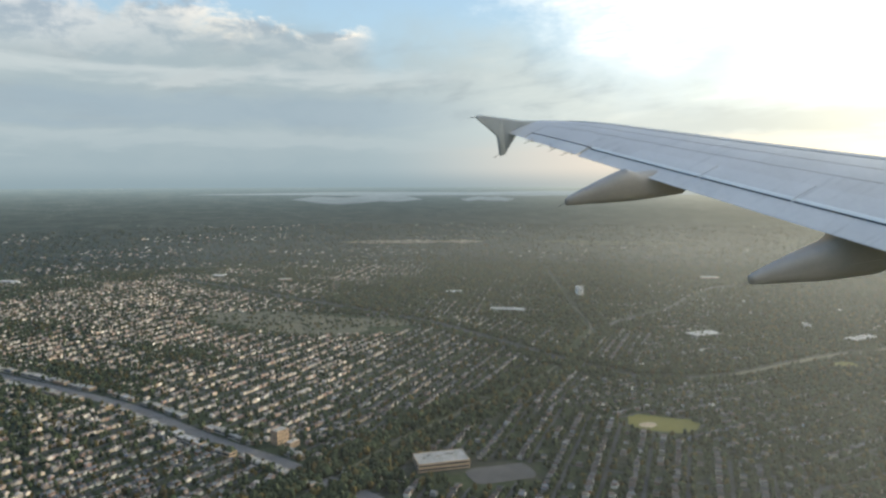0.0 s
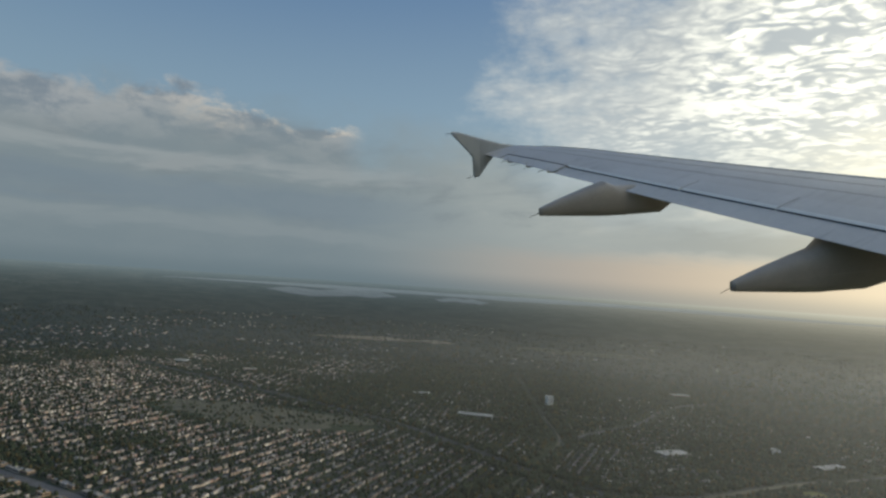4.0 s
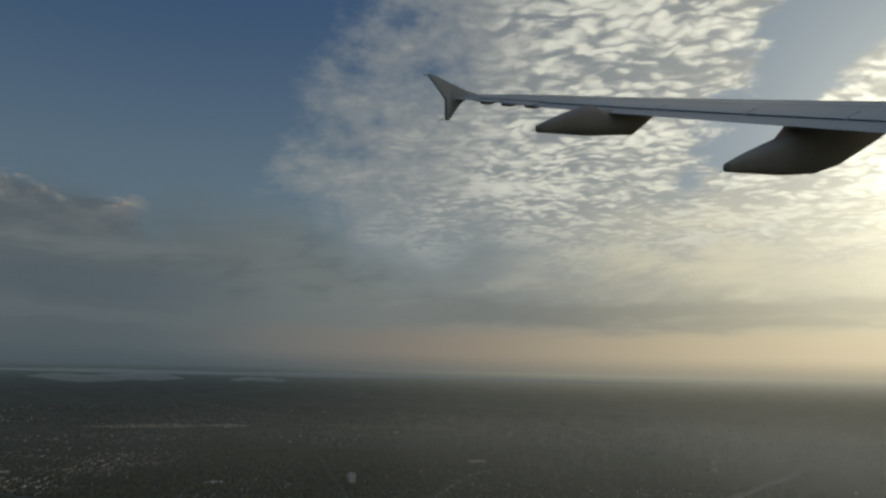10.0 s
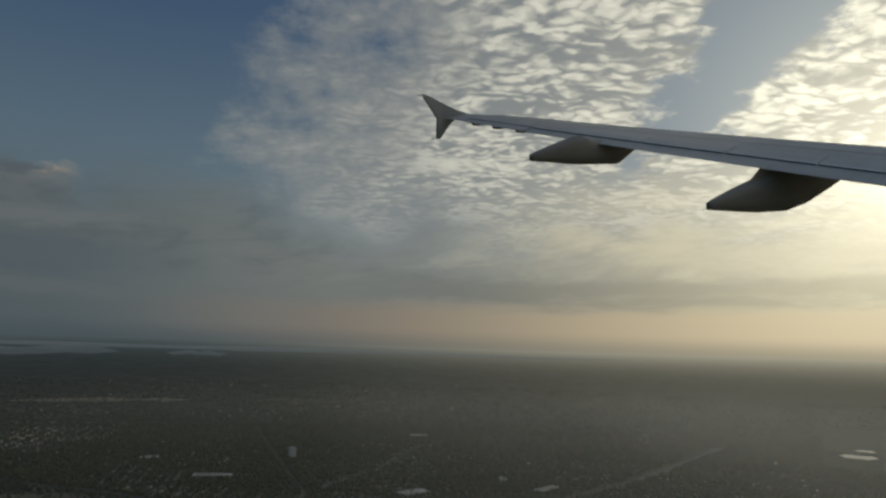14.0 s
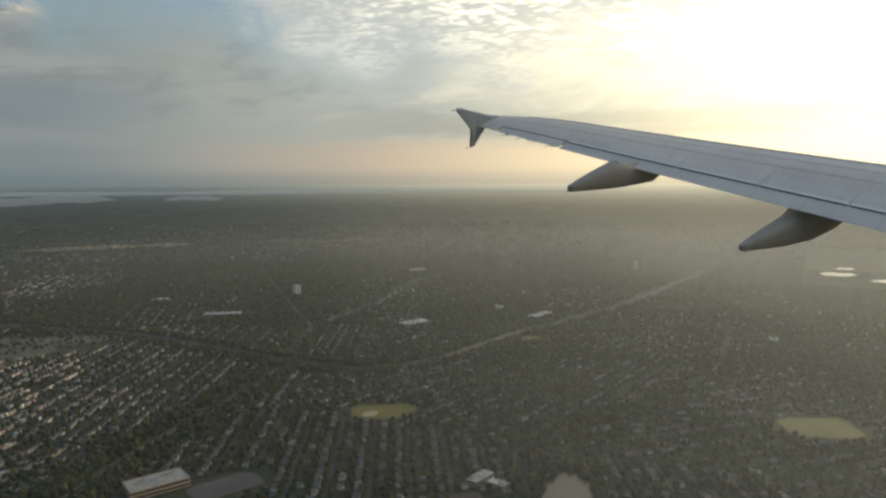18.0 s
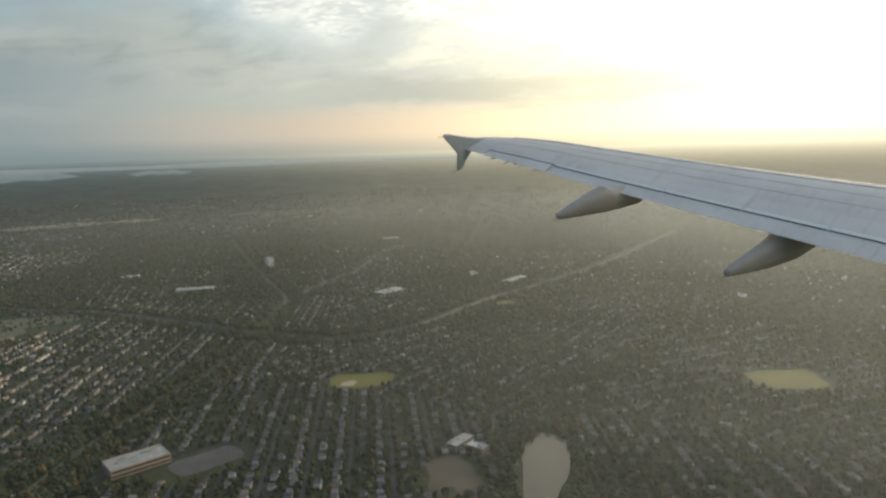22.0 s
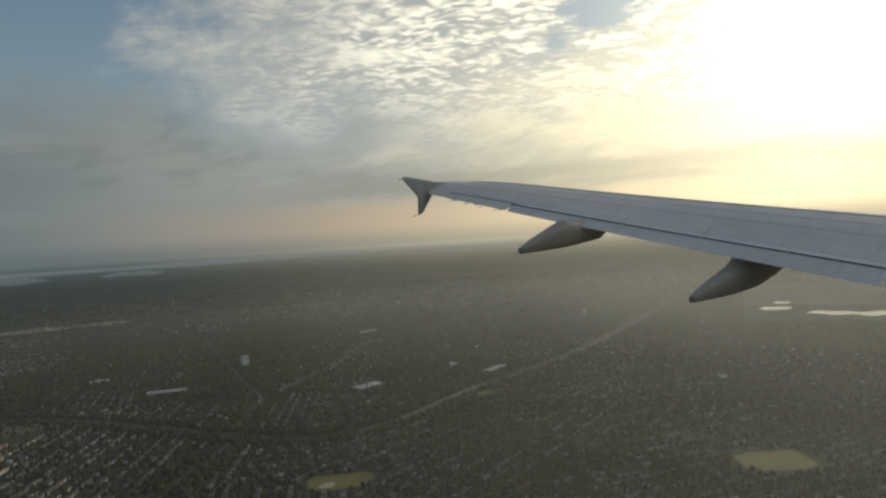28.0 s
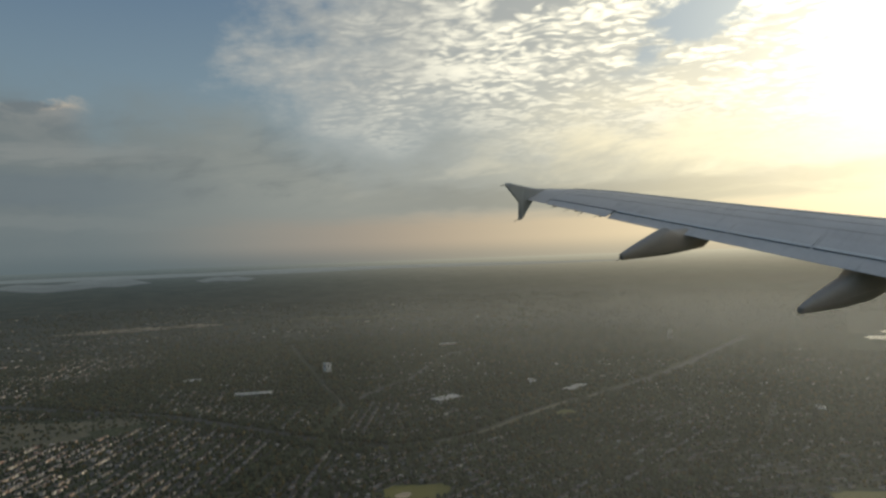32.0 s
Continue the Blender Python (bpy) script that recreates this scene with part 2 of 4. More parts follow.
# ---- materials ----
def surface(name, a, b, scale=1.0, rough=0.7, metal=0.0, bump=0.0, fine=8.0, island=0.0, obj=0.0, palette=None, spec=0.5):
    """A procedural surface: two colours mixed by coarse and fine noise in metres, optional relief and variation from piece to piece."""
    mt = bpy.data.materials.new(name)
    mt.use_nodes = True
    k = Nodes(mt.node_tree)
    p = k.node("ShaderNodeNewGeometry")
    pos = k.node("ShaderNodeTexCoord").outputs["Object"]
    n1 = k.noise(pos, scale, 5, 0.6)
    n2 = k.noise(pos, scale * fine, 4, 0.65)
    f = k.math("ADD", k.math("MULTIPLY", n1, 0.65), k.math("MULTIPLY", n2, 0.35))
    col = k.mix(k.ramp(f, 0.33, 0.67), a, b)
    rnd = None
    if island:
        rnd = p.outputs["Random Per Island"]
    if obj:
        rnd = k.node("ShaderNodeObjectInfo").outputs["Random"]
    if rnd is not None:
        if palette:
            cr = k.node("ShaderNodeValToRGB")
            cr.color_ramp.interpolation = "CONSTANT"
            while len(cr.color_ramp.elements) < len(palette):
                cr.color_ramp.elements.new(0.5)
            for i, (e, c) in enumerate(zip(cr.color_ramp.elements, palette)):
                e.position, e.color = i / len(palette), (*c, 1)
            k.put(cr.inputs[0], rnd)
            col = k.mix(0.35, cr.outputs[0], col)
        jit = k.math("ADD", 1 - (island or obj) / 2, k.math("MULTIPLY", k.math("FRACT", k.math("MULTIPLY", rnd, 17.3)), island or obj))
        col = k.mix(1.0, col, k.vec(jit, jit, jit), "MULTIPLY")
    bs = k.node("ShaderNodeBsdfPrincipled")
    k.put(bs.inputs["Base Color"], col)
    k.put(bs.inputs["Roughness"], k.ramp(n2, 0.2, 0.8, max(rough - 0.08, 0.02), min(rough + 0.08, 1)))
    k.put(bs.inputs["Metallic"], metal)
    k.put(bs.inputs["Specular IOR Level"], spec)
    if bump:
        bp = k.node("ShaderNodeBump")
        k.put(bp.inputs["Strength"], 0.6)
        k.put(bp.inputs["Distance"], bump)
        k.put(bp.inputs["Height"], n2)
        k.put(bs.inputs["Normal"], bp.outputs[0])
    k.tree.links.new(bs.outputs[0], k.node("ShaderNodeOutputMaterial").inputs[0])
    return mt


def airframe(name, a, b, rough):
    """Aircraft paint with soft chordwise streaks of grime and faint rivet-line mottling."""
    mt = surface(name, a, b, 0.8, rough, 0.0, 0.0004, 14)
    k = mt.node_tree
    t = Nodes(k, False)
    pos = t.node("ShaderNodeTexCoord").outputs["Object"]
    x, y, z = t.xyz(pos)
    n = t.noise(t.vec(t.math("MULTIPLY", x, 5.0), t.math("MULTIPLY", y, 0.55), 0.0), 1.0, 6, 0.65)
    bs = next(q for q in k.nodes if q.type == "BSDF_PRINCIPLED")
    old = bs.inputs["Base Color"].links[0].from_socket
    t.put(bs.inputs["Base Color"], t.mix(t.ramp(n, 0.52, 0.78, 0.0, 0.45), old, (0.25, 0.24, 0.225)))
    return mt


M_WING = airframe("wing_grey_paint", (0.53, 0.51, 0.49), (0.61, 0.585, 0.565), 0.42)
M_PANEL = airframe("control_surface_paint", (0.56, 0.545, 0.53), (0.64, 0.62, 0.60), 0.42)
M_FAIR = surface("fairing_paint", (0.38, 0.34, 0.295), (0.46, 0.41, 0.355), 1.4, 0.5, 0.0, 0.0006, 12)
M_FENCE = surface("fence_paint", (0.36, 0.39, 0.42), (0.42, 0.45, 0.48), 2.0, 0.4, 0.1, 0.0004, 10)
M_SLAT = surface("bare_aluminium", (0.46, 0.455, 0.45), (0.54, 0.535, 0.53), 1.0, 0.75, 0.1, 0.0, 20, spec=0.15)
M_SEAL = surface("white_seal", (0.78, 0.78, 0.76), (0.84, 0.84, 0.82), 3.0, 0.45)
M_GAP = surface("dark_gap", (0.012, 0.012, 0.014), (0.02, 0.02, 0.022), 2.0, 0.8)
M_WICK = surface("wick_black", (0.02, 0.02, 0.02), (0.04, 0.04, 0.04), 5.0, 0.6)
M_ROAD = surface("asphalt", (0.060, 0.060, 0.062), (0.095, 0.093, 0.092), 0.02, 0.9, 0, 0, 12, spec=0.15)
M_STREET = surface("street_asphalt", (0.050, 0.051, 0.052), (0.080, 0.080, 0.080), 0.03, 0.9, 0, 0, 10, spec=0.1)
M_AVENUE = surface("worn_asphalt", (0.105, 0.10, 0.102), (0.15, 0.145, 0.145), 0.02, 0.9, 0, 0, 12, spec=0.15)
M_CONCRETE = surface("pale_concrete", (0.26, 0.25, 0.23), (0.36, 0.34, 0.31), 0.02, 0.85, 0, 0, 15)
M_SAND = surface("bare_sand", (0.24, 0.19, 0.13), (0.33, 0.26, 0.18), 0.03, 0.9, 0, 0, 9)
M_BARE = surface("bare_brown_earth", (0.045, 0.036, 0.027), (0.072, 0.057, 0.042), 0.02, 0.95, 0, 0, 9)
M_GRASS = surface("mown_grass", (0.070, 0.072, 0.004), (0.105, 0.098, 0.006), 0.012, 0.9, 0, 0, 10)
M_DRY = surface("dry_grass", (0.060, 0.060, 0.034), (0.10, 0.090, 0.052), 0.006, 0.9, 0, 0, 11)
M_HOUSE = surface("house_siding", (0.24, 0.22, 0.20), (0.36, 0.34, 0.31), 0.2, 0.7, 0, 0, 6, island=0.5, spec=0.2,
                  palette=[(0.27, 0.255, 0.23), (0.19, 0.15, 0.12), (0.16, 0.09, 0.065), (0.50, 0.475, 0.435), (0.13, 0.13, 0.127), (0.24, 0.195, 0.15)])
M_ROOF = surface("shingle_roof", (0.09, 0.085, 0.08), (0.16, 0.145, 0.135), 0.2, 0.85, 0, 0, 6, island=0.6, spec=0.15,
                 palette=[(0.075, 0.07, 0.065), (0.11, 0.085, 0.07), (0.14, 0.13, 0.12), (0.10, 0.06, 0.045), (0.26, 0.24, 0.22), (0.055, 0.06, 0.065)])
# House palette made brighter and warmer: the sunlit tone is put into the colour.
M_SUNLIT_WALL = surface("sunlit_row_wall", (0.40, 0.35, 0.30), (0.55, 0.49, 0.43), 0.2, 0.7, 0, 0, 6, island=0.5, spec=0.2,
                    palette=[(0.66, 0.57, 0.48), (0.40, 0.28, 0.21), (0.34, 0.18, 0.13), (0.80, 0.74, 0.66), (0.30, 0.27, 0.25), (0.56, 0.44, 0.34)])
M_SUNLIT_ROOF = surface("sunlit_row_roof", (0.14, 0.12, 0.11), (0.24, 0.21, 0.19), 0.2, 0.8, 0, 0, 6, island=0.6, spec=0.2,
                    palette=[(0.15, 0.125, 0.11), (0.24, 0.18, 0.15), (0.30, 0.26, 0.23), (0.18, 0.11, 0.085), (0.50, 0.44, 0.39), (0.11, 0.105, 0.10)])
M_FLATROOF = surface("flat_roof_membrane", (0.24, 0.235, 0.225), (0.42, 0.41, 0.39), 0.05, 0.8, 0, 0, 8, obj=0.7, spec=0.2)
M_LEAF = surface("tree_foliage", (0.028, 0.040, 0.021), (0.052, 0.061, 0.033), 0.03, 0.9, 0, 0, 14, island=0.8, spec=0.1)
M_LEAF2 = surface("tree_foliage_autumn", (0.060, 0.052, 0.020), (0.095, 0.072, 0.030), 0.03, 0.9, 0, 0, 14, island=0.8, spec=0.1)
M_BARK = surface("bark", (0.06, 0.045, 0.03), (0.10, 0.08, 0.06), 1.0, 0.9)
M_BRICK = surface("tan_brick", (0.36, 0.25, 0.16), (0.46, 0.33, 0.22), 0.1, 0.8, 0, 0, 10)
M_WINDOW = surface("window_glass", (0.03, 0.035, 0.04), (0.05, 0.055, 0.06), 0.5, 0.12, 0, 0, 4)


def ground_material():
    mt = bpy.data.materials.new("suburban_ground")
    mt.use_nodes = True
    k = Nodes(mt.node_tree)
    pos = k.node("ShaderNodeTexCoord").outputs["Object"]
    big = k.noise(pos, 0.0016, 5, 0.6)
    mid = k.noise(pos, 0.011, 6, 0.65)
    small = k.noise(pos, 0.08, 4, 0.7)
    green = k.mix(k.ramp(small, 0.35, 0.65), (0.024, 0.036, 0.017), (0.050, 0.060, 0.032))
    earth = k.mix(k.ramp(small, 0.35, 0.7), (0.031, 0.033, 0.024), (0.060, 0.060, 0.046))
    col = k.mix(k.ramp(mid, 0.42, 0.62), green, earth)
    col = k.mix(k.ramp(big, 0.40, 0.62), col, green)
    bs = k.node("ShaderNodeBsdfPrincipled")
    k.put(bs.inputs["Base Color"], col)
    k.put(bs.inputs["Roughness"], 0.95)
    k.put(bs.inputs["Specular IOR Level"], 0.1)
    k.tree.links.new(bs.outputs[0], k.node("ShaderNodeOutputMaterial").inputs[0])
    return mt


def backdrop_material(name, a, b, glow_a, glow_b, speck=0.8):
    """Hazy distance, far behind all else: land, with the air's glow put into emission."""
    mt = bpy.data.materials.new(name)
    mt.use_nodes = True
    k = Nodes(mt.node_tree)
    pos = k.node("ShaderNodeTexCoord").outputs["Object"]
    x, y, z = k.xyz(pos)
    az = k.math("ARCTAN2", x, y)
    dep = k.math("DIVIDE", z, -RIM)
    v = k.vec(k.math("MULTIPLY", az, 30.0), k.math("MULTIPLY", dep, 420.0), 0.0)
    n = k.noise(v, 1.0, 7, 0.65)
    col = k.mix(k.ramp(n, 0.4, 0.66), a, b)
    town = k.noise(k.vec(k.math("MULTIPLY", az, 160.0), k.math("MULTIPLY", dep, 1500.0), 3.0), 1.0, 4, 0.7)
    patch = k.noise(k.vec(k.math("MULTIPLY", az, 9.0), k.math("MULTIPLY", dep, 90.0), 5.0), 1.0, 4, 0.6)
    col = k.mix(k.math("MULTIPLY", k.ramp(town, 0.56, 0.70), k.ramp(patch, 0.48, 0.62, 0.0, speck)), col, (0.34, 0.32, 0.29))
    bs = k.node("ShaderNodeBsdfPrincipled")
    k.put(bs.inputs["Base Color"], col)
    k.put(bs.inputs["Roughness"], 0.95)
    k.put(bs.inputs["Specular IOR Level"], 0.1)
    # Emission stands in for haze: stronger sunward and near the horizon.
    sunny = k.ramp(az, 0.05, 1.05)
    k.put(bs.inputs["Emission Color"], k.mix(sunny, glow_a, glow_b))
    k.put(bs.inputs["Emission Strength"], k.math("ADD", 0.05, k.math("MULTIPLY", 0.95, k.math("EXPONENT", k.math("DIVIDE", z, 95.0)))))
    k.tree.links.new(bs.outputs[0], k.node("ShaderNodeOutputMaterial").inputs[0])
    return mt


M_GROUND = ground_material()
M_FAR = backdrop_material("distance_haze_glow", (0.014, 0.021, 0.014), (0.038, 0.041, 0.030), (0.128, 0.158, 0.174), (0.74, 0.67, 0.52), 0.45)
# Far water: reflected sky put in as a pale base colour and emission.
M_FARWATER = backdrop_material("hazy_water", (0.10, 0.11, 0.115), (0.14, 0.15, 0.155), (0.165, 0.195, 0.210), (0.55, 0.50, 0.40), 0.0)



def haze_material():
    """Thin evening haze as shells: mostly clear, scattering a little of the light that falls on them, thinner with
    height.
    """
    mt = bpy.data.materials.new("haze_shell")
    mt.use_nodes = True
    k = Nodes(mt.node_tree)
    pos = k.node("ShaderNodeTexCoord").outputs["Object"]
    x, y, z = k.xyz(pos)
    # Thicker towards the sun, standing in for the glare of sunlit haze.
    sunward = k.ramp(k.math("ARCTAN2", x, y), 0.20, 1.05, 0.95, 2.3)
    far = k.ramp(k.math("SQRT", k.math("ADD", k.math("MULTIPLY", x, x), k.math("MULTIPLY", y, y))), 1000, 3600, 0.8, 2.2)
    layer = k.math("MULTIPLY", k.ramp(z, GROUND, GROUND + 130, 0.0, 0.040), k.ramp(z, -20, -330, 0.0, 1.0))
    thick = k.math("MULTIPLY", k.math("MULTIPLY", sunward, far), k.math("MULTIPLY", layer, k.ramp(k.noise(pos, 0.0012, 3), 0.3, 0.7, 0.8, 1.2)))
    clear = k.node("ShaderNodeBsdfTransparent")
    back = k.node("ShaderNodeBsdfTranslucent")
    face = k.node("ShaderNodeBsdfDiffuse")
    both = k.node("ShaderNodeMixShader")
    mixed = k.node("ShaderNodeMixShader")
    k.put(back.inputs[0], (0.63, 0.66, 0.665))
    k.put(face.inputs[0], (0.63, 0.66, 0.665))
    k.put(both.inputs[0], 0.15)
    k.tree.links.new(back.outputs[0], both.inputs[1])
    k.tree.links.new(face.outputs[0], both.inputs[2])
    k.put(mixed.inputs[0], thick)
    k.tree.links.new(clear.outputs[0], mixed.inputs[1])
    k.tree.links.new(both.outputs[0], mixed.inputs[2])
    k.tree.links.new(mixed.outputs[0], k.node("ShaderNodeOutputMaterial").inputs[0])
    return mt


M_HAZE = haze_material()


def water_material(name="pond_water", rough=0.25, spec=0.28, ripple=0.1):
    mt = bpy.data.materials.new(name)
    mt.use_nodes = True
    k = Nodes(mt.node_tree)
    pos = k.node("ShaderNodeTexCoord").outputs["Object"]
    n = k.noise(pos, 0.25, 4, 0.6)
    bs = k.node("ShaderNodeBsdfPrincipled")
    k.put(bs.inputs["Base Color"], k.mix(k.noise(pos, 0.01, 3), (0.020, 0.018, 0.013), (0.032, 0.028, 0.021)))
    k.put(bs.inputs["Roughness"], rough)
    k.put(bs.inputs["Specular IOR Level"], spec)
    bp = k.node("ShaderNodeBump")
    k.put(bp.inputs["Strength"], ripple)
    k.put(bp.inputs["Distance"], 0.05)
    k.put(bp.inputs["Height"], n)
    k.put(bs.inputs["Normal"], bp.outputs[0])
    k.tree.links.new(bs.outputs[0], k.node("ShaderNodeOutputMaterial").inputs[0])
    return mt


M_WATER = water_material()
# Strong emission stands in for the low sun's glint on this water.
M_GLINT_GLOW = backdrop_material("painted_glint_water", (0.3, 0.27, 0.2), (0.4, 0.36, 0.28), (5.0, 4.3, 3.0), (6.5, 5.8, 4.6), 0.0)


# ---- mesh helpers ----
def mesh_of(name, verts, faces, mats, index=None, smooth=False):
    me = bpy.data.meshes.new(name)
    me.from_pydata([tuple(v) for v in verts], [], [tuple(f) for f in faces])
    for mt in mats:
        me.materials.append(mt)
    if index is not None:
        me.polygons.foreach_set("material_index", index)
    if smooth:
        me.polygons.foreach_set("use_smooth", [True] * len(me.polygons))
    me.update()
    return me


def tri_mesh(name, verts, tris, mats, index=None, smooth=False):
    """A big triangle mesh from arrays."""
    me = bpy.data.meshes.new(name)
    me.vertices.add(len(verts))
    me.vertices.foreach_set("co", np.asarray(verts, np.float32).ravel())
    me.loops.add(len(tris) * 3)
    me.loops.foreach_set("vertex_index", np.asarray(tris, np.int32).ravel())
    me.polygons.add(len(tris))
    me.polygons.foreach_set("loop_start", np.arange(0, len(tris) * 3, 3, dtype=np.int32))
    for mt in mats:
        me.materials.append(mt)
    if index is not None:
        me.polygons.foreach_set("material_index", np.asarray(index, np.int32))
    me.polygons.foreach_set("use_smooth", [smooth] * len(tris))
    me.update(calc_edges=True)
    me.validate()
    return me


def part(name, me, parent, label=""):
    ob = new(name, me)
    ob.parent = parent
    return tagged(ob, label)


# ---- ground ----
def rim_point(az, dep):
    """A place on the rising far rim, from degrees to the right of +Y and degrees below eye level."""
    r = FLAT + (RIM - FLAT) * min(max((6.58 - dep) / 6.4, 0), 1)
    if dep > 6.58:
        r = -GROUND / math.tan(radians(dep))
    return r * math.sin(radians(az)), r * math.cos(radians(az)), -r * math.tan(radians(dep))


def polar_sheet(name, radii, heights, mat, steps=180):
    verts, faces = [], []
    for r, z in zip(radii, heights):
        for i in range(steps):
            a = 2 * math.pi * i / steps
            verts.append((r * math.sin(a), r * math.cos(a), z))
    for j in range(len(radii) - 1):
        for i in range(steps):
            n = (i + 1) % steps
            faces.append((j * steps + i, (j + 1) * steps + i, (j + 1) * steps + n, j * steps + n))
    return verts, faces


v, f = polar_sheet("ground", [1, 400, 900, 1600, 2600, FLAT], [GROUND] * 6, M_GROUND)
f.append(tuple(range(179, -1, -1)))
tagged(new("ground", mesh_of("ground", v, f, [M_GROUND])), "dark green and brown suburban land seen from the air", "ground", kind="structure")
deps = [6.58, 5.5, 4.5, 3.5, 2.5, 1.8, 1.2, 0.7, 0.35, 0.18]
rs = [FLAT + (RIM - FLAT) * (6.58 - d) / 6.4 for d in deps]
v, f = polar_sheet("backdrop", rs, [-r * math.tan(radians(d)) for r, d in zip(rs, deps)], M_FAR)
tagged(new("backdrop", mesh_of("backdrop", v, f, [M_FAR], smooth=True)), "wooded distance rising to a blurred horizon, haze put in as glow", "distance", kind="structure")


# Seven translucent shells added around the camera in place of hazy air.
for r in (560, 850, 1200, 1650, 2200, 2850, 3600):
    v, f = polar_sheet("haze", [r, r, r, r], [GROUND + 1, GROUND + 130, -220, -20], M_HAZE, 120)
    tagged(new("haze", mesh_of("haze", v, f, [M_HAZE], smooth=True)), "clear shell added to stand in for evening haze over the suburbs", "haze", kind="stuff")


def strip(points, width, z, wiggle=0.0):
    """A road or band along a line of (x, y), smoothed."""
    pts = [Vector(p) for p in points]
    line = []
    for i in range(len(pts) - 1):
        p0, p1, p2, p3 = pts[max(i - 1, 0)], pts[i], pts[i + 1], pts[min(i + 2, len(pts) - 1)]
        for s in range(10):
            t = s / 10
            line.append(0.5 * ((2 * p1) + (p2 - p0) * t + (2 * p0 - 5 * p1 + 4 * p2 - p3) * t * t + (3 * p1 - p0 - 3 * p2 + p3) * t ** 3))
    line.append(pts[-1])
    verts, faces = [], []
    for i, p in enumerate(line):
        d = (line[min(i + 1, len(line) - 1)] - line[max(i - 1, 0)]).normalized()
        n = Vector((-d.y, d.x))
        w = width / 2 * (1 + wiggle * noise.noise((p.x * 0.01, p.y * 0.01, 5)))
        for s in (-1, 1):
            q = p + n * w * s
            verts.append((q.x, q.y, z))
        if i:
            faces.append((2 * i - 2, 2 * i - 1, 2 * i + 1, 2 * i))
    return verts, faces, line


def blob(cx, cy, rx, ry, turn, z, rough=0.25, n=40, seed=0.0, square=1.0):
    """An uneven flat patch of ground."""
    verts = []
    for i in range(n):
        a = 2 * math.pi * i / n
        k = 1 + rough * noise.noise((math.cos(a) * 1.7 + seed, math.sin(a) * 1.7, seed))
        c, s = math.cos(a), math.sin(a)
        c, s = math.copysign(abs(c) ** square, c), math.copysign(abs(s) ** square, s)
        x, y = rx * k * c, ry * k * s
        t = radians(turn)
        verts.append((cx + x * math.cos(t) - y * math.sin(t), cy + x * math.sin(t) + y * math.cos(t), z))
    return verts, [tuple(range(n))]


def far_patch(name, az0, az1, d0, d1, mat, label, category, seed=0.0, ragged=0.5, lift=6.0):
    """A patch on the far rim between two azimuths and two depressions, tapered to its ends."""
    verts, faces, n = [], [], 60
    for i in range(n + 1):
        t = i / n
        az = az0 + (az1 - az0) * t
        mid = (d0 + d1) / 2 + (d1 - d0) * 0.3 * noise.noise((t * 4, seed, 1))
        half = (d1 - d0) / 2 * min(1, 6 * t, 6 * (1 - t)) * (1 - ragged / 2 + ragged * noise.noise((t * 5, seed, 8))) + 0.01
        for d in (mid - half, mid + half):
            x, y, z = rim_point(az, d)
            k = 1 - lift / 4900
            verts.append((x * k, y * k, z * k))
        if i:
            faces.append((2 * i - 2, 2 * i - 1, 2 * i + 1, 2 * i))
    tagged(new(name, mesh_of(name, verts, faces, [mat])), label, category, kind="structure")


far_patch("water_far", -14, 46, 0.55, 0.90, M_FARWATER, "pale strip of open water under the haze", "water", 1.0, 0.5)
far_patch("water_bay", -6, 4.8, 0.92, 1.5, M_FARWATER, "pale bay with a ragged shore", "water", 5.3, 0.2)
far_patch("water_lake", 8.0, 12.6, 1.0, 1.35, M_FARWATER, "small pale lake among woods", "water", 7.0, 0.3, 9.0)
# These three glow by themselves in place of reflected sun.
far_patch("water_river", 63.2, 69.5, 7.05, 7.40, M_GLINT_GLOW, "river reach with the low sun's glint put in as glow", "river", 11.0, 0.7, 4.0)
far_patch("water_basin", 60.0, 62.4, 6.72, 7.0, M_GLINT_GLOW, "narrow basin near the river, sun glint put in as glow", "water", 13.0, 0.4, 4.0)
far_patch("water_pool", 61.0, 62.2, 6.35, 6.50, M_GLINT_GLOW, "small pool beyond the basin, sun glint put in as glow", "water", 15.0, 0.4, 4.0)
far_patch("airfield", -2, 10, 4.6, 4.95, M_SAND, "pale bare airfield strip beyond the suburbs", "airfield", 2.0, 0.6, 9.0)
far_patch("airfield", 15, 26, 4.6, 5.0, M_DRY, "dry grass airfield strip beyond the parkway", "airfield", 6.0, 0.6, 9.0)


def ground_patch(name, shape, mat, label, category):
    return tagged(new(name, mesh_of(name, shape[0], shape[1], [mat])), label, category, kind="structure")


# lines of the plan, metres
AVENUE = [(-1750, 2280), (-1250, 1935), (-853, 1660), (-676, 1538), (-472, 1384), (-276, 1190), (-156, 1087), (-78, 1012), (10, 920)]
CORRIDOR = [(-140, 890), (-44, 1017), (50, 1144), (235, 1337), (418, 1521), (690, 1990), (758, 2375), (880, 3050), (974, 3559)]
FREEWAY = [(-900, 3350), (-83, 2491), (203, 2176), (379, 1874), (525, 1607), (624, 1481), (732, 1451), (871, 1462), (1075, 1546), (1243, 1605), (1408, 1638), (1900, 1800), (2900, 2250)]
CROSS = [(690, 1990), (880, 2150), (1103, 2320), (1500, 2750), (2300, 3000)]
LANE = [(560, 700), (640, 860), (829, 915), (966, 917), (1101, 933), (1386, 1036), (1800, 1300)]

ground_patch("verge", strip(CORRIDOR, 95, GROUND + 0.15, 0.5)[:2], M_GROUND, "dark wooded green belt along the parkway", "verge")
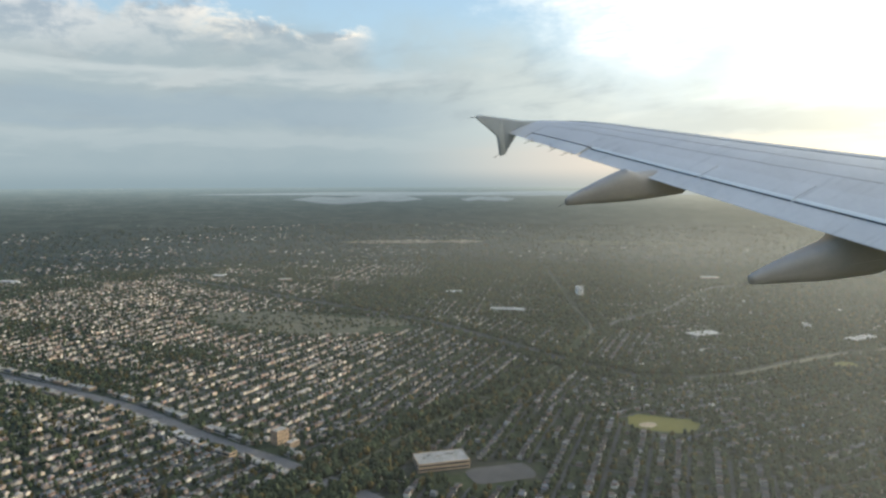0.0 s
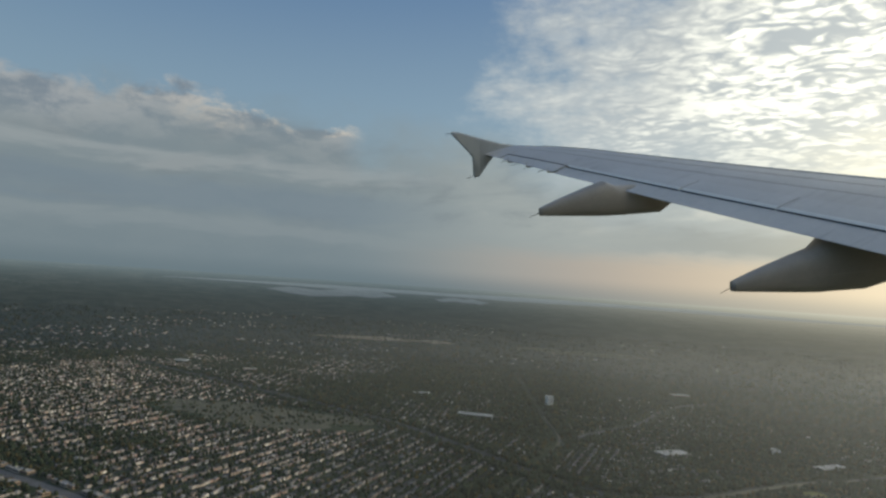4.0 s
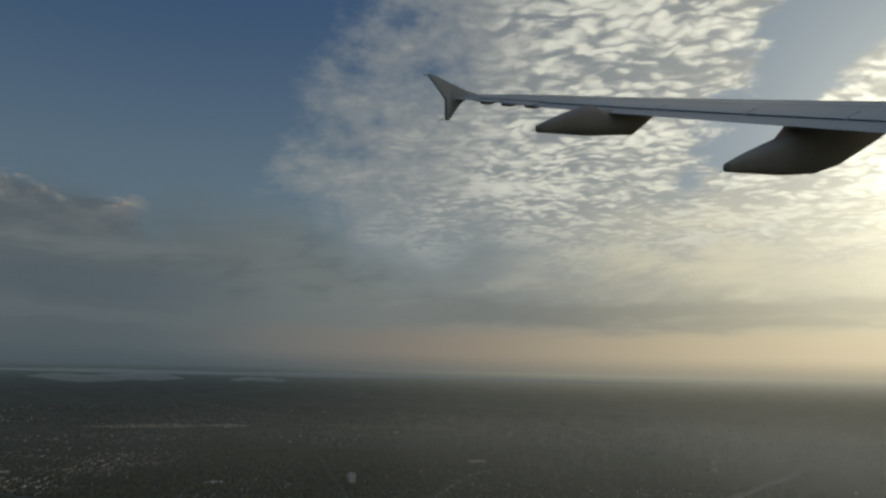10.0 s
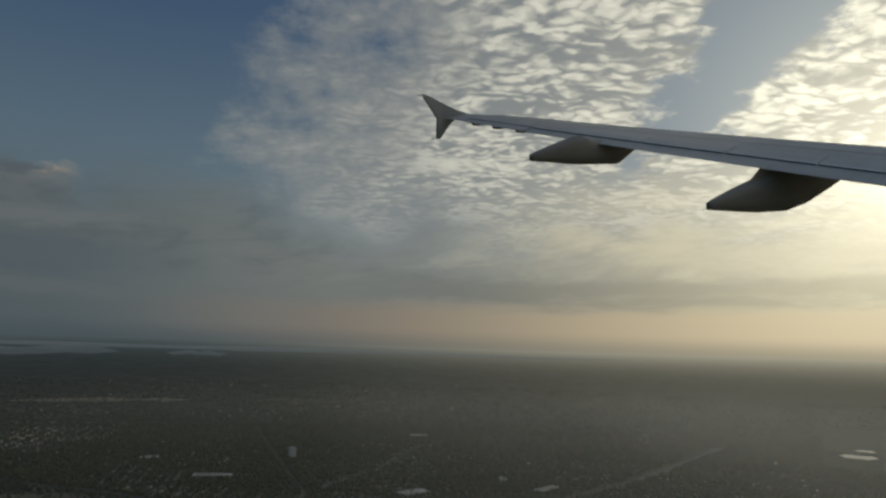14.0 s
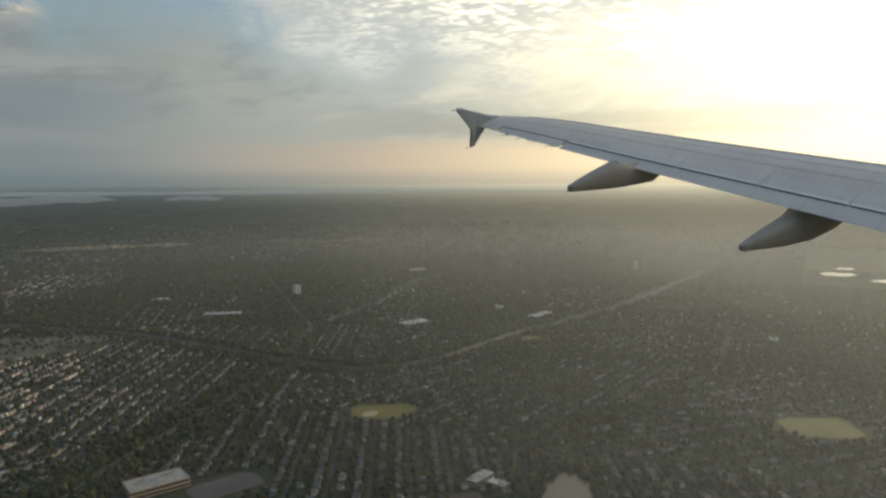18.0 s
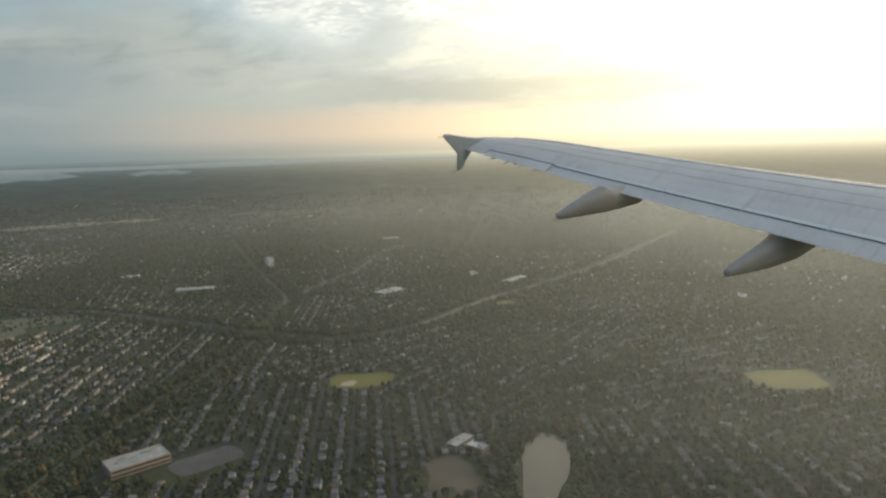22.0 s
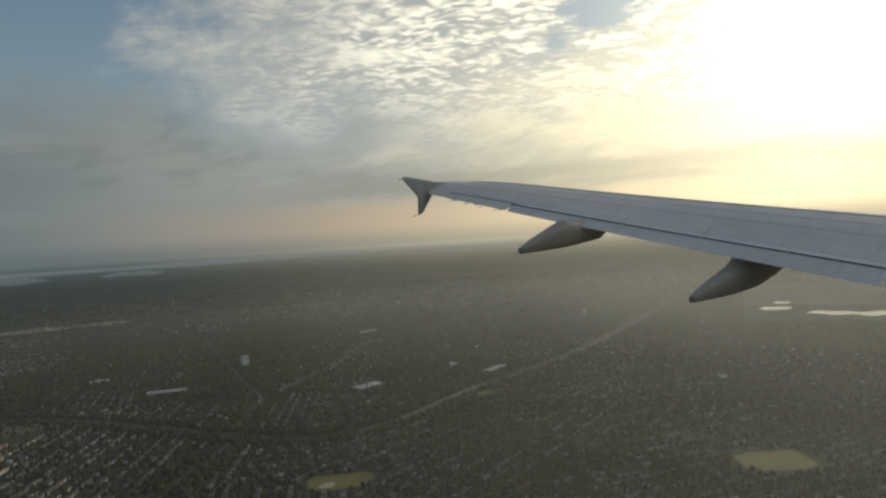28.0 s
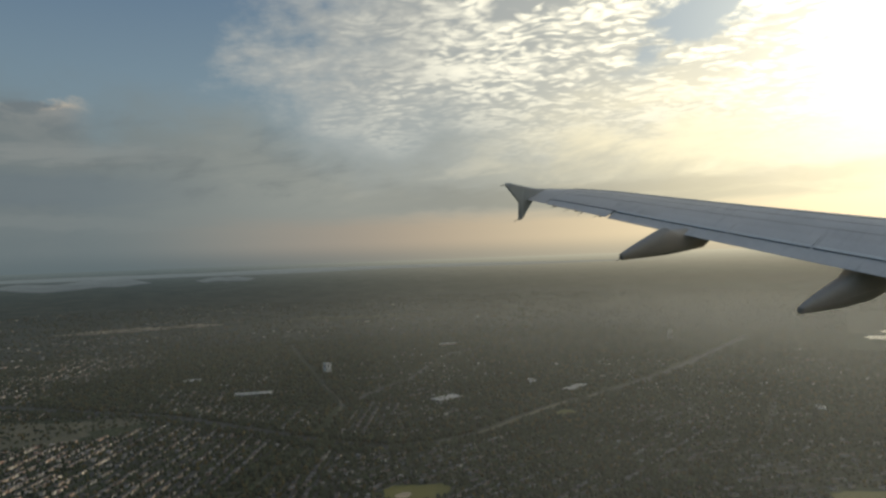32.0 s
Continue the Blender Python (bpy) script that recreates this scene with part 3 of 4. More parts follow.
ground_patch("road_parkway", strip(CORRIDOR[:7], 11, GROUND + 0.5)[:2], M_DRY, "grass-edged parkway through the green belt", "road")
ground_patch("road_avenue", strip(AVENUE, 26, GROUND + 0.6)[:2], M_AVENUE, "broad grey avenue with shops on both sides", "road")
ground_patch("road_freeway", strip(FREEWAY, 34, GROUND + 0.4)[:2], M_STREET, "dark freeway curving between the suburbs", "road")
ground_patch("road_cross", strip(CROSS, 20, GROUND + 0.7)[:2], M_ROAD, "grey road leading to far shops", "road")
ground_patch("road_lane", strip(LANE, 12, GROUND + 0.8)[:2], M_ROAD, "narrow winding road past houses", "road")
RAMP = [(744, 1442), (871, 1462), (1075, 1546), (1243, 1605), (1408, 1638)]
ground_patch("road_ramp", strip(RAMP, 20, GROUND + 1.0, 0.3)[:2], M_DRY, "tan curved freeway ramp through dark trees", "road")

ground_patch("golf_course", blob(-223, 2230, 390, 165, -21, GROUND + 0.3, 0.7, 60, 3.0), M_DRY, "open dry golf course between rows of houses", "golf course")
ground_patch("playing_field", blob(546, 1168, 62, 38, -26, GROUND + 0.9, 0.3, 40, 5.0, 0.4), M_GRASS, "bright green playing field with a sandy diamond", "field")
ground_patch("sand_diamond", blob(519, 1166, 18, 14, 25, GROUND + 1.2, 0.2, 24, 9.0), M_SAND, "pale sandy ball diamond on the grass", "ball diamond")
ground_patch("park_lawn", blob(1195, 668, 66, 54, -36, GROUND + 0.9, 0.3, 40, 11.0, 0.4), M_GRASS, "yellow-green park lawn among trees", "park")
ground_patch("meadow", blob(1180, 1510, 36, 24, 30, GROUND + 0.9, 0.3, 30, 13.0), M_GRASS, "small sunlit meadow beside the freeway", "meadow")
ground_patch("car_park", blob(203, 990, 52, 30, 8, GROUND + 0.9, 0.1, 32, 15.0, 0.4), M_ROAD, "grey car park beside the large store", "car park")
POND = [(640, 796), (668, 762), (697, 718), (668, 690), (612, 640), (560, 600), (528, 583), (494, 608), (530, 650), (572, 700), (600, 746), (617, 778)]
ground_patch("water_pond", ([(x + 5 * noise.noise((x * 0.05, y * 0.05, 2)), y, GROUND + 0.9) for x, y in POND], [tuple(range(len(POND) - 1, -1, -1))]), M_WATER, "brown-grey tapering pond with wooded banks", "pond")
ground_patch("bank", blob(478, 735, 34, 60, -30, GROUND + 0.5, 0.6, 40, 19.0), M_BARE, "bare brown ground beside the pond", "bank")


# ---- the wing ----
def wing_z(x):
    s = (x - 2) / 15
    return (x - 2) * math.tan(radians(5.1)) + 0.28 * s * s


def lead(x):
    return -(x - 1.98) * 0.52 - 0.13 * max(0.0, x - 15.2) ** 2


def trail(x):
    return -6.1 if x < 6.4 else -6.1 - (x - 6.4) * 0.2986


def foil(c, side):
    yt = 5 * 0.115 * (0.2969 * math.sqrt(c) - 0.126 * c - 0.3516 * c * c + 0.2843 * c ** 3 - 0.1036 * c ** 4)
    camber = 0.045 * c * (1 - c)
    return camber + yt if side > 0 else camber - yt * 0.85


def skin(x, c, side, lift=0.0):
    """A point of the wing's skin: metres from the aircraft's middle, part of the chord, upper or lower side."""
    ch = lead(x) - trail(x)
    twist = 0.042 * max(0.0, min(1.0, (16.0 - x) / 8.0)) * (0.997 - c) * ch
    return (-x, lead(x) - c * ch, wing_z(x) + twist + ch * foil(c, side) + lift * (1 if side > 0 else -1))


def loft(rings, mats, smooth=True, name="loft"):
    n = len(rings[0])
    verts = [p for ring in rings for p in ring]
    faces = [(j * n + i, j * n + (i + 1) % n, (j + 1) * n + (i + 1) % n, (j + 1) * n + i) for j in range(len(rings) - 1) for i in range(n)]
    faces += [tuple(range(n - 1, -1, -1)), tuple((len(rings) - 1) * n + i for i in range(n))]
    me = mesh_of(name, verts, faces, mats, smooth=smooth)
    bm = bmesh.new()
    bm.from_mesh(me)
    bmesh.ops.recalc_face_normals(bm, faces=bm.faces)
    for e in bm.edges:
        if len(e.link_faces) == 2 and e.calc_face_angle(0) > radians(38):
            e.smooth = False
    bm.to_mesh(me)
    bm.free()
    return me


def spread(a, b, n):
    return [a + (b - a) * i / (n - 1) for i in range(n)]


UP = [0.80, 0.72, 0.62, 0.52, 0.42, 0.32, 0.22, 0.15, 0.10, 0.06, 0.03, 0.012, 0.003]
DOWN = [0.0, 0.003, 0.012, 0.03, 0.06, 0.10, 0.17, 0.26, 0.36, 0.46, 0.56, 0.66, 0.73]
FLAP_END, AIL_END, TIP = 14.70, 16.45, 16.95


def build_wing():
    wing = tagged(new("aircraft_wing"), "grey airliner wing with flap fairings and a wingtip fence", "aircraft wing")
    h, pi, b = radians(-81.55), radians(18.00), radians(16.12)
    fwd = Vector((-math.sin(h) * math.cos(pi), math.cos(h) * math.cos(pi), math.sin(pi)))
    right0 = fwd.cross(Vector((0, 0, 1))).normalized()
    right = right0 * math.cos(b) - right0.cross(fwd) * math.sin(b)
    up = right.cross(fwd)
    m = Matrix((right, fwd, up)).transposed().to_4x4()
    m.translation = (13.479, -8.838, -2.007)
    wing.matrix_world = m

    rings = [[skin(x, c, 1) for c in UP] + [skin(x, c, -1) for c in DOWN] for x in spread(2.0, AIL_END, 48)]
    part("wing_box", loft(rings, [M_WING], name="wing_box"), wing)
    full_up = [0.999, 0.9, 0.8] + UP[1:]
    rings = [[skin(x, c, 1) for c in full_up] + [skin(x, c, -1) for c in DOWN + [0.85, 0.96]] for x in (AIL_END + 0.01, 16.7, 16.86, TIP)]
    part("wing_tip", loft(rings, [M_WING], name="wing_tip"), wing)

    # slats along the leading edge
    for a, z in ((3.2, 6.1), (6.15, 8.7), (8.75, 11.3), (11.35, 13.9), (13.95, 16.4)):
        cs = [0.135, 0.10, 0.06, 0.03, 0.012, 0.003]
        rings = []
        for x in spread(a, z, 8):
            out = [skin(x, c, 1, 0.012) for c in cs] + [skin(x, 0.0, 1, 0.0)] + [skin(x, c, -1, 0.012) for c in reversed(cs[2:])]
            inn = [skin(x, c, -1, -0.004) for c in cs[2:]] + [skin(x, c, 1, -0.004) for c in reversed(cs)]
            rings.append(out + inn)
        part("slat", loft(rings, [M_SLAT], name="slat"), wing, "bare metal leading-edge slat")

    # flaps and aileron
    def surface_part(name, a, z, start, drop, droop=0.0):
        top = spread(0.997, start + 0.05, 7)
        rings = []
        for x in spread(a, z, 14):
            ring = [skin(x, c, 1, -drop) for c in top]
            ring += [skin(x, start + 0.02, 1, -drop - 0.03), skin(x, start, 1, -drop - 0.09), skin(x, start + 0.005, -1, -0.03)]
            ring += [skin(x, c, -1, -0.002) for c in spread(start + 0.03, 0.992, 6)]
            px, py, pz = skin(x, start + 0.03, 1, -0.06)
            c, s = math.cos(radians(droop)), math.sin(radians(droop))
            rings.append([(q[0], py + (q[1] - py) * c + (q[2] - pz) * s, pz + (q[2] - pz) * c + (q[1] - py) * s) for q in ring])
        return part(name, loft(rings, [M_PANEL], name=name), wing)

    flap = surface_part("flap", 6.45, FLAP_END, 0.745, 0.012, 2.0)
    surface_part("flap", 2.2, 6.4, 0.745, 0.012, 2.0)
    aileron = surface_part("aileron", FLAP_END + 0.05, AIL_END - 0.02, 0.745, 0.008)

    # pale seal strip along the flap
    for a, z in ((6.5, 8.35), (8.4, 10.15), (10.2, 11.95), (12.0, 14.65)):
        rings = [[skin(x, 0.800, 1, 0.020), skin(x, 0.808, 1, 0.020), skin(x, 0.826, 1, 0.004), skin(x, 0.826, 1, -0.012), skin(x, 0.800, 1, -0.012)] for x in spread(a, z, 8)]
        part("seal_strip", loft(rings, [M_SEAL], False, "seal_strip"), flap, "bright white seal strip")

    # dark cove between the seal and the flap
    for a, z in ((6.5, 8.35), (8.4, 10.15), (10.2, 11.95), (12.0, 14.65)):
        rings = [[skin(x, 0.828, 1, 0.004), skin(x, 0.833, 1, 0.004), skin(x, 0.833, 1, -0.012), skin(x, 0.828, 1, -0.012)] for x in spread(a, z, 8)]
        part("cove", loft(rings, [M_GAP], False, "cove"), flap, "dark cove behind the seal")
    # spoilers
    for a, z in ((6.55, 8.36), (8.40, 10.16), (10.20, 11.96), (12.00, 13.70)):
        rings = []
        for x in spread(a, z, 8):
            cs = spread(0.635, 0.797, 5)
            rings.append([skin(x, c, 1, 0.012) for c in cs] + [skin(x, c, 1, -0.006) for c in reversed(cs)])
        part("spoiler", loft(rings, [M_PANEL], False, "spoiler"), wing)
    # skin seams
    for c in (0.30, 0.47):
        rings = [[skin(x, c - 0.0016, 1, 0.003), skin(x, c + 0.0016, 1, 0.003), skin(x, c + 0.0016, 1, -0.004), skin(x, c - 0.0016, 1, -0.004)] for x in spread(3, 16.3, 30)]
        part("seam", loft(rings, [M_FAIR], False, "seam"), wing, "dark skin seam")
    for c in (0.22, 0.44, 0.60):
        rings = [[skin(x, c - 0.0016, -1, 0.003), skin(x, c + 0.0016, -1, 0.003), skin(x, c + 0.0016, -1, -0.004), skin(x, c - 0.0016, -1, -0.004)] for x in spread(3, 16.3, 30)]
        part("seam", loft(rings, [M_FAIR], False, "seam"), wing, "dark skin seam")
    # oval access panels under the wing box
    for x in spread(5.2, 15.6, 15):
        ch = lead(x) - trail(x)
        ring_a = [skin(x + 0.16 * math.cos(j * 0.5236), 0.36 + 0.24 / ch * math.sin(j * 0.5236), -1, 0.004) for j in range(12)]
        ring_b = [skin(x + 0.14 * math.cos(j * 0.5236), 0.36 + 0.21 / ch * math.sin(j * 0.5236), -1, 0.008) for j in range(12)]
        part("access_panel", loft([ring_a, ring_b], [M_FAIR], False, "access_panel"), wing, "oval access panel")
    # spoiler hinge brackets and aileron hinge fairings
    for x in (14.95, 15.6, 16.2):
        ch = lead(x) - trail(x)
        rings = [[(-x + w * math.cos(j * 0.7854), lead(x) - c * ch, wing_z(x) + ch * foil(c, -1) - d - 0.05 * math.sin(j * 0.7854)) for j in range(8)] for c, w, d in ((0.62, 0.01, 0.0), (0.70, 0.05, 0.03), (0.80, 0.06, 0.05), (0.90, 0.04, 0.04), (0.97, 0.01, 0.02))]
        part("hinge_fairing", loft(rings, [M_FAIR], name="hinge_fairing"), aileron, "small hinge fairing")
    # hinge gap in front of the aileron
    rings = [[skin(x, 0.797, 1, 0.003), skin(x, 0.803, 1, 0.003), skin(x, 0.803, 1, -0.01), skin(x, 0.797, 1, -0.01)] for x in spread(FLAP_END, AIL_END, 8)]
    part("hinge_gap", loft(rings, [M_GAP], False, "hinge_gap"), aileron, "dark hinge gap")

    # flap track fairings
    def fairing(x, k, oy, oz):
        t, z0, ch = trail(x) + oy, wing_z(x) + oz, lead(x) - trail(x)
        def belly(dy):
            u = dy + 1.36
            drop = 0.575 + 0.10 * min(u / 1.2, 1.0) + 0.075 * min(u, 2.3)
            return -drop + max(0.0, u - 2.3) * (drop - 0.22) / (0.84 * ch - 0.94)

        prof = [(dy, top, belly(dy), w) for dy, top, w in ((0.84 * ch, -0.06, 0.03), (0.74 * ch, -0.05, 0.10), (0.60 * ch, -0.05, 0.16), (0.42 * ch, -0.04, 0.21), (0.22 * ch, -0.03, 0.235), (0.06 * ch, -0.02, 0.24),
                (-0.1, -0.03, 0.23), (-0.4, -0.11, 0.205), (-0.75, -0.21, 0.17), (-1.05, -0.30, 0.125), (-1.30, -0.385, 0.085), (-1.36, -0.41, 0.07))]
        rings = []
        for dy, top, bot, w in prof:
            top, bot, w = (top - oz - 0.02 * dy if dy > 0.05 * ch else top * k), bot * k, w * k
            mid, hh = (top + bot) / 2, (top - bot) / 2
            ring = []
            for i in range(20):
                a = 2 * math.pi * i / 20
                c, s = math.cos(a), math.sin(a)
                ring.append((-x + 0.34 * (dy + 1.36) + w * math.copysign(abs(c) ** 0.75, c), t + dy, z0 + mid + hh * math.copysign(abs(s) ** 0.8, s)))
            rings.append(ring)
        fa = part("flap_fairing", loft(rings, [M_FAIR], name="flap_fairing"), wing, "brown-grey canoe-shaped flap track fairing")
        for sx in (-1, 1):
            line = [[(-x + 0.34 * (dy + 1.36) + sx * (w * k * 0.985 + q), t + dy, z0 + (top * 0.45 + bot * 0.55) * k + e) for q, e in ((0.004, 0.006), (0.004, -0.006), (-0.02, -0.006), (-0.02, 0.006))] for dy, top, bot, w in prof[3:10]]
            part("crease", loft(line, [M_FAIR], False, "crease"), fa, "faint joint line")
        cap = [[(p[0], p[1] + d, p[2] + (0 if i else 0)) for p in [(-x + w * k * math.cos(2 * math.pi * j / 16), t, z0 + (-0.497 + 0.075 * math.sin(2 * math.pi * j / 16)) * k) for j in range(16)]] for i, (d, w) in enumerate(((-1.355, 0.055), (-1.39, 0.03)))]
        part("tail_cap", loft(cap, [M_FAIR], name="tail_cap"), fa)
        wick(fa, (-x, t - 1.37, z0 - 0.50 * k), (0.0, -0.26, -0.05))

    def wick(parent, at, way):
        a, w = Vector(at), Vector(way)
        s = w.cross(Vector((1, 0, 0.01))).normalized()
        q = w.cross(s).normalized()
        rings = [[a + w * u + (s * math.cos(j * 1.0472) + q * math.sin(j * 1.0472)) * r for j in range(6)] for u, r in ((0, 0.009), (0.6, 0.007), (1, 0.003))]
        part("static_wick", loft([[tuple(p) for p in ring] for ring in rings], [M_WICK], name="static_wick"), parent, "thin black static wick")

    fairing(13.52, 1.0, 0.0, 0.15)
    fairing(9.76, 1.06, 0.4, -0.3)

    # wingtip fence
    z0 = wing_z(TIP)
    outline = [(-8.25, 0.03), (-8.8, 0.20), (-9.35, 0.44), (-9.84, 0.665), (-9.98, 0.70), (-10.05, 0.69), (-10.04, 0.65), (-9.84, 0.38), (-9.64, 0.10), (-9.58, 0.0), (-9.59, -0.25), (-9.60, -0.50), (-9.57, -0.545), (-9.44, -0.54), (-9.22, -0.31), (-9.02, -0.12), (-8.85, -0.05), (-8.5, -0.03)]
    bm = bmesh.new()
    cy, cz = -9.15, 0.0
    rims = []
    for dx, k in ((-0.005, 1.0), (0.028, 0.93), (-0.038, 0.93)):
        rims.append([bm.verts.new((-TIP - 0.02 + dx - 0.06 * abs(z), cy + (y - cy) * k, z0 + cz + (z - cz) * k)) for y, z in outline])
    n = len(outline)
    for rim in rims[1:]:
        for i in range(n):
            bm.faces.new((rims[0][i], rims[0][(i + 1) % n], rim[(i + 1) % n], rim[i]))
        bm.faces.new(rim)
    bmesh.ops.triangulate(bm, faces=[f for f in bm.faces if len(f.verts) > 4])
    bmesh.ops.recalc_face_normals(bm, faces=bm.faces)
    me = bpy.data.meshes.new("wingtip_fence")
    bm.to_mesh(me)
    bm.free()
    me.materials.append(M_FENCE)
    fence = part("wingtip_fence", me, wing, "swept double wingtip fence")
    wick(fence, (-TIP - 0.06, -10.06, z0 + 0.66), (0.0, -0.16, 0.03))
    wick(fence, (-TIP - 0.06, -9.63, z0 - 0.50), (0.0, -0.16, -0.03))
    for x in (14.95, 15.35, 15.75, 16.15):
        wick(aileron, (-x, trail(x) + 0.01, wing_z(x)), (0.0, -0.22, -0.01))


build_wing()


# ---- suburbs ----
# districts: middle, turn of the house rows in degrees, share of plots built on
DISTRICTS = [(-420, 1120, 50, 0.95), (-380, 1720, 58, 0.95), (260, 1760, 60, 0.9), (230, 860, 63, 0.85), (60, 2750, 74, 0.7), (860, 1280, 22, 0.55), (1150, 640, -14, 0.55), (1550, 1950, -22, 0.3),
             (-1300, 2600, 68, 0.75), (900, 2500, 10, 0.5), (2350, 1250, 80, 0.2), (-1250, 1050, 44, 0.9), (2200, 2800, -25, 0.2), (760, 380, 58, 0.6), (-300, 480, 50, 0.9), (-2200, 2900, 30, 0.5), (1700, 800, -42, 0.35)]
OPEN = [(-223, 2230, 400, 170, -21), (546, 1168, 76, 50, -26), (1195, 668, 82, 70, -36), (193, 992, 84, 50, 8), (596, 682, 132, 56, 45), (478, 735, 46, 60, -30), (1180, 1510, 45, 34, 30),
        (115, 1035, 66, 46, 10), (-148, 1152, 36, 36, 0)]
LINES = [(CORRIDOR, 55), (AVENUE, 42), (FREEWAY, 42), (CROSS, 20), (LANE, 14), (RAMP, 20)]
rng = np.random.default_rng(7)


def line_distance(p, line):
    best = np.full(len(p), 1e9)
    for (ax, ay), (bx, by) in zip(line[:-1], line[1:]):
        dx, dy = bx - ax, by - ay
        t = np.clip(((p[:, 0] - ax) * dx + (p[:, 1] - ay) * dy) / (dx * dx + dy * dy), 0, 1)
        best = np.minimum(best, np.hypot(p[:, 0] - ax - t * dx, p[:, 1] - ay - t * dy))
    return best


def in_open(p):
    hit = np.zeros(len(p), bool)
    for cx, cy, rx, ry, turn in OPEN:
        c, s = math.cos(radians(turn)), math.sin(radians(turn))
        x, y = p[:, 0] - cx, p[:, 1] - cy
        hit |= ((x * c + y * s) / rx) ** 2 + ((y * c - x * s) / ry) ** 2 < 1
    return hit


def free(p, extra=0.0):
    ok = ~in_open(p)
    for line, w in LINES:
        ok &= line_distance(p, line) > w + extra
    return ok


def in_view(p):
    r, a = np.hypot(p[:, 0], p[:, 1]), np.degrees(np.arctan2(p[:, 0], p[:, 1]))
    return (r > 560) & (r < FLAT - 20) & (a > -47) & (a < 73) & ~((a > 59) & (r > 3250))


def nearest(p):
    d = np.stack([(p[:, 0] - x) ** 2 + (p[:, 1] - y) ** 2 for x, y, _, _ in DISTRICTS])
    return d.argmin(0)


def wooded(p):
    """Slow patches of woodland over the plan, from 0 to 1."""
    x, y = p[:, 0], p[:, 1]
    w = np.sin(x * 0.0031 + 1.3) * np.sin(y * 0.0027 + 0.4) + 0.6 * np.sin(x * 0.0071 - y * 0.0043) + 0.4 * np.sin(x * 0.013 + y * 0.017 + 2)
    far = np.clip((np.hypot(x, y) - 1900) / 1500, 0, 1) * (0.6 + 0.8 * (x > 300))
    right = np.clip((np.degrees(np.arctan2(x, y)) - 42) / 20, 0, 1)
    return w * 0.5 + 0.5 * far + 0.35 * right


houses, trees, streets = [], [], []
for k, (cx, cy, turn, share) in enumerate(DISTRICTS):
    c, s = math.cos(radians(turn)), math.sin(radians(turn))
    R = 1900
    gap, plot = 52.0 + 3 * (k % 4), 9.4 + 0.8 * (k % 3)
    v = np.arange(-R, R, gap)
    for side in (-1, 1):
        u, w = np.meshgrid(np.arange(-R, R, plot), v + side * gap * 0.29, indexing="ij")
        u, w = u.ravel(), w.ravel()
        keep = (np.mod(u + 400, 200 + 8 * k) > 16)
        u, w = u[keep] + rng.normal(0, 0.9, keep.sum()), w[keep] + rng.normal(0, 1.0, keep.sum())
        p = np.stack([cx + u * c - w * s, cy + u * s + w * c], 1)
        m = (nearest(p) == k) & in_view(p)
        p = p[m]
        thin = np.clip((np.hypot(p[:, 0], p[:, 1]) - 1700) / 1200, 0, 1) * np.clip(np.degrees(np.arctan2(p[:, 0], p[:, 1])) / 15, 0, 1)
        m = free(p) & (rng.random(len(p)) < share * (1 - 0.85 * thin) * (1.0 if side > 0 else 0.28)) & (wooded(p) < 0.52 + rng.normal(0, 0.15, len(p)))
        p = p[m]
        n = len(p)
        front = np.full(n, radians(turn)) + rng.normal(0, 0.03, n)
        houses.append(np.column_stack([p, front, plot * rng.uniform(0.80, 0.97, n), rng.uniform(7.5, 10, n), rng.uniform(4.0, 6.0, n), rng.uniform(1.4, 2.4, n)]))
    # back gardens and street trees
    for off, jit, share_t in ((0.5, 4.5, 0.95), (0.13, 1.5, 0.4), (-0.13, 1.5, 0.4)):
        u, w = np.meshgrid(np.arange(-R, R, 9.0), v + off * gap, indexing="ij")
        u, w = u.ravel() + rng.normal(0, 3.0, u.size), w.ravel() + rng.normal(0, jit, u.size)
        p = np.stack([cx + u * c - w * s, cy + u * s + w * c], 1)
        m = (nearest(p) == k) & in_view(p)
        p = p[m]
        p = p[free(p, -14 if off == 0.5 else 0) & (rng.random(len(p)) < share_t * np.where(p[:, 0] > 0.15 * p[:, 1], 1.7, 1.0))]
        trees.append(np.column_stack([p, rng.uniform(2.4, 4.8, len(p)), rng.uniform(6, 11, len(p))]))
    # streets
    for along in (True, False):
        step = 40.0
        a = np.arange(-R, R, step)
        b = v if along else np.arange(-R - 400 % (200 + 8 * k) + 8, R, 200 + 8 * k)
        u, w = np.meshgrid(a, b, indexing="ij") if along else np.meshgrid(b, a, indexing="ij")
        u, w = u.ravel(), w.ravel()
        p = np.stack([cx + u * c - w * s, cy + u * s + w * c], 1)
        m = (nearest(p) == k) & in_view(p)
        p = p[m]
        p = p[~in_open(p)]
        t = radians(turn) + (0 if along else math.pi / 2)
        streets.append(np.column_stack([p, np.full(len(p), t), np.full(len(p), step / 2 + 0.5)]))

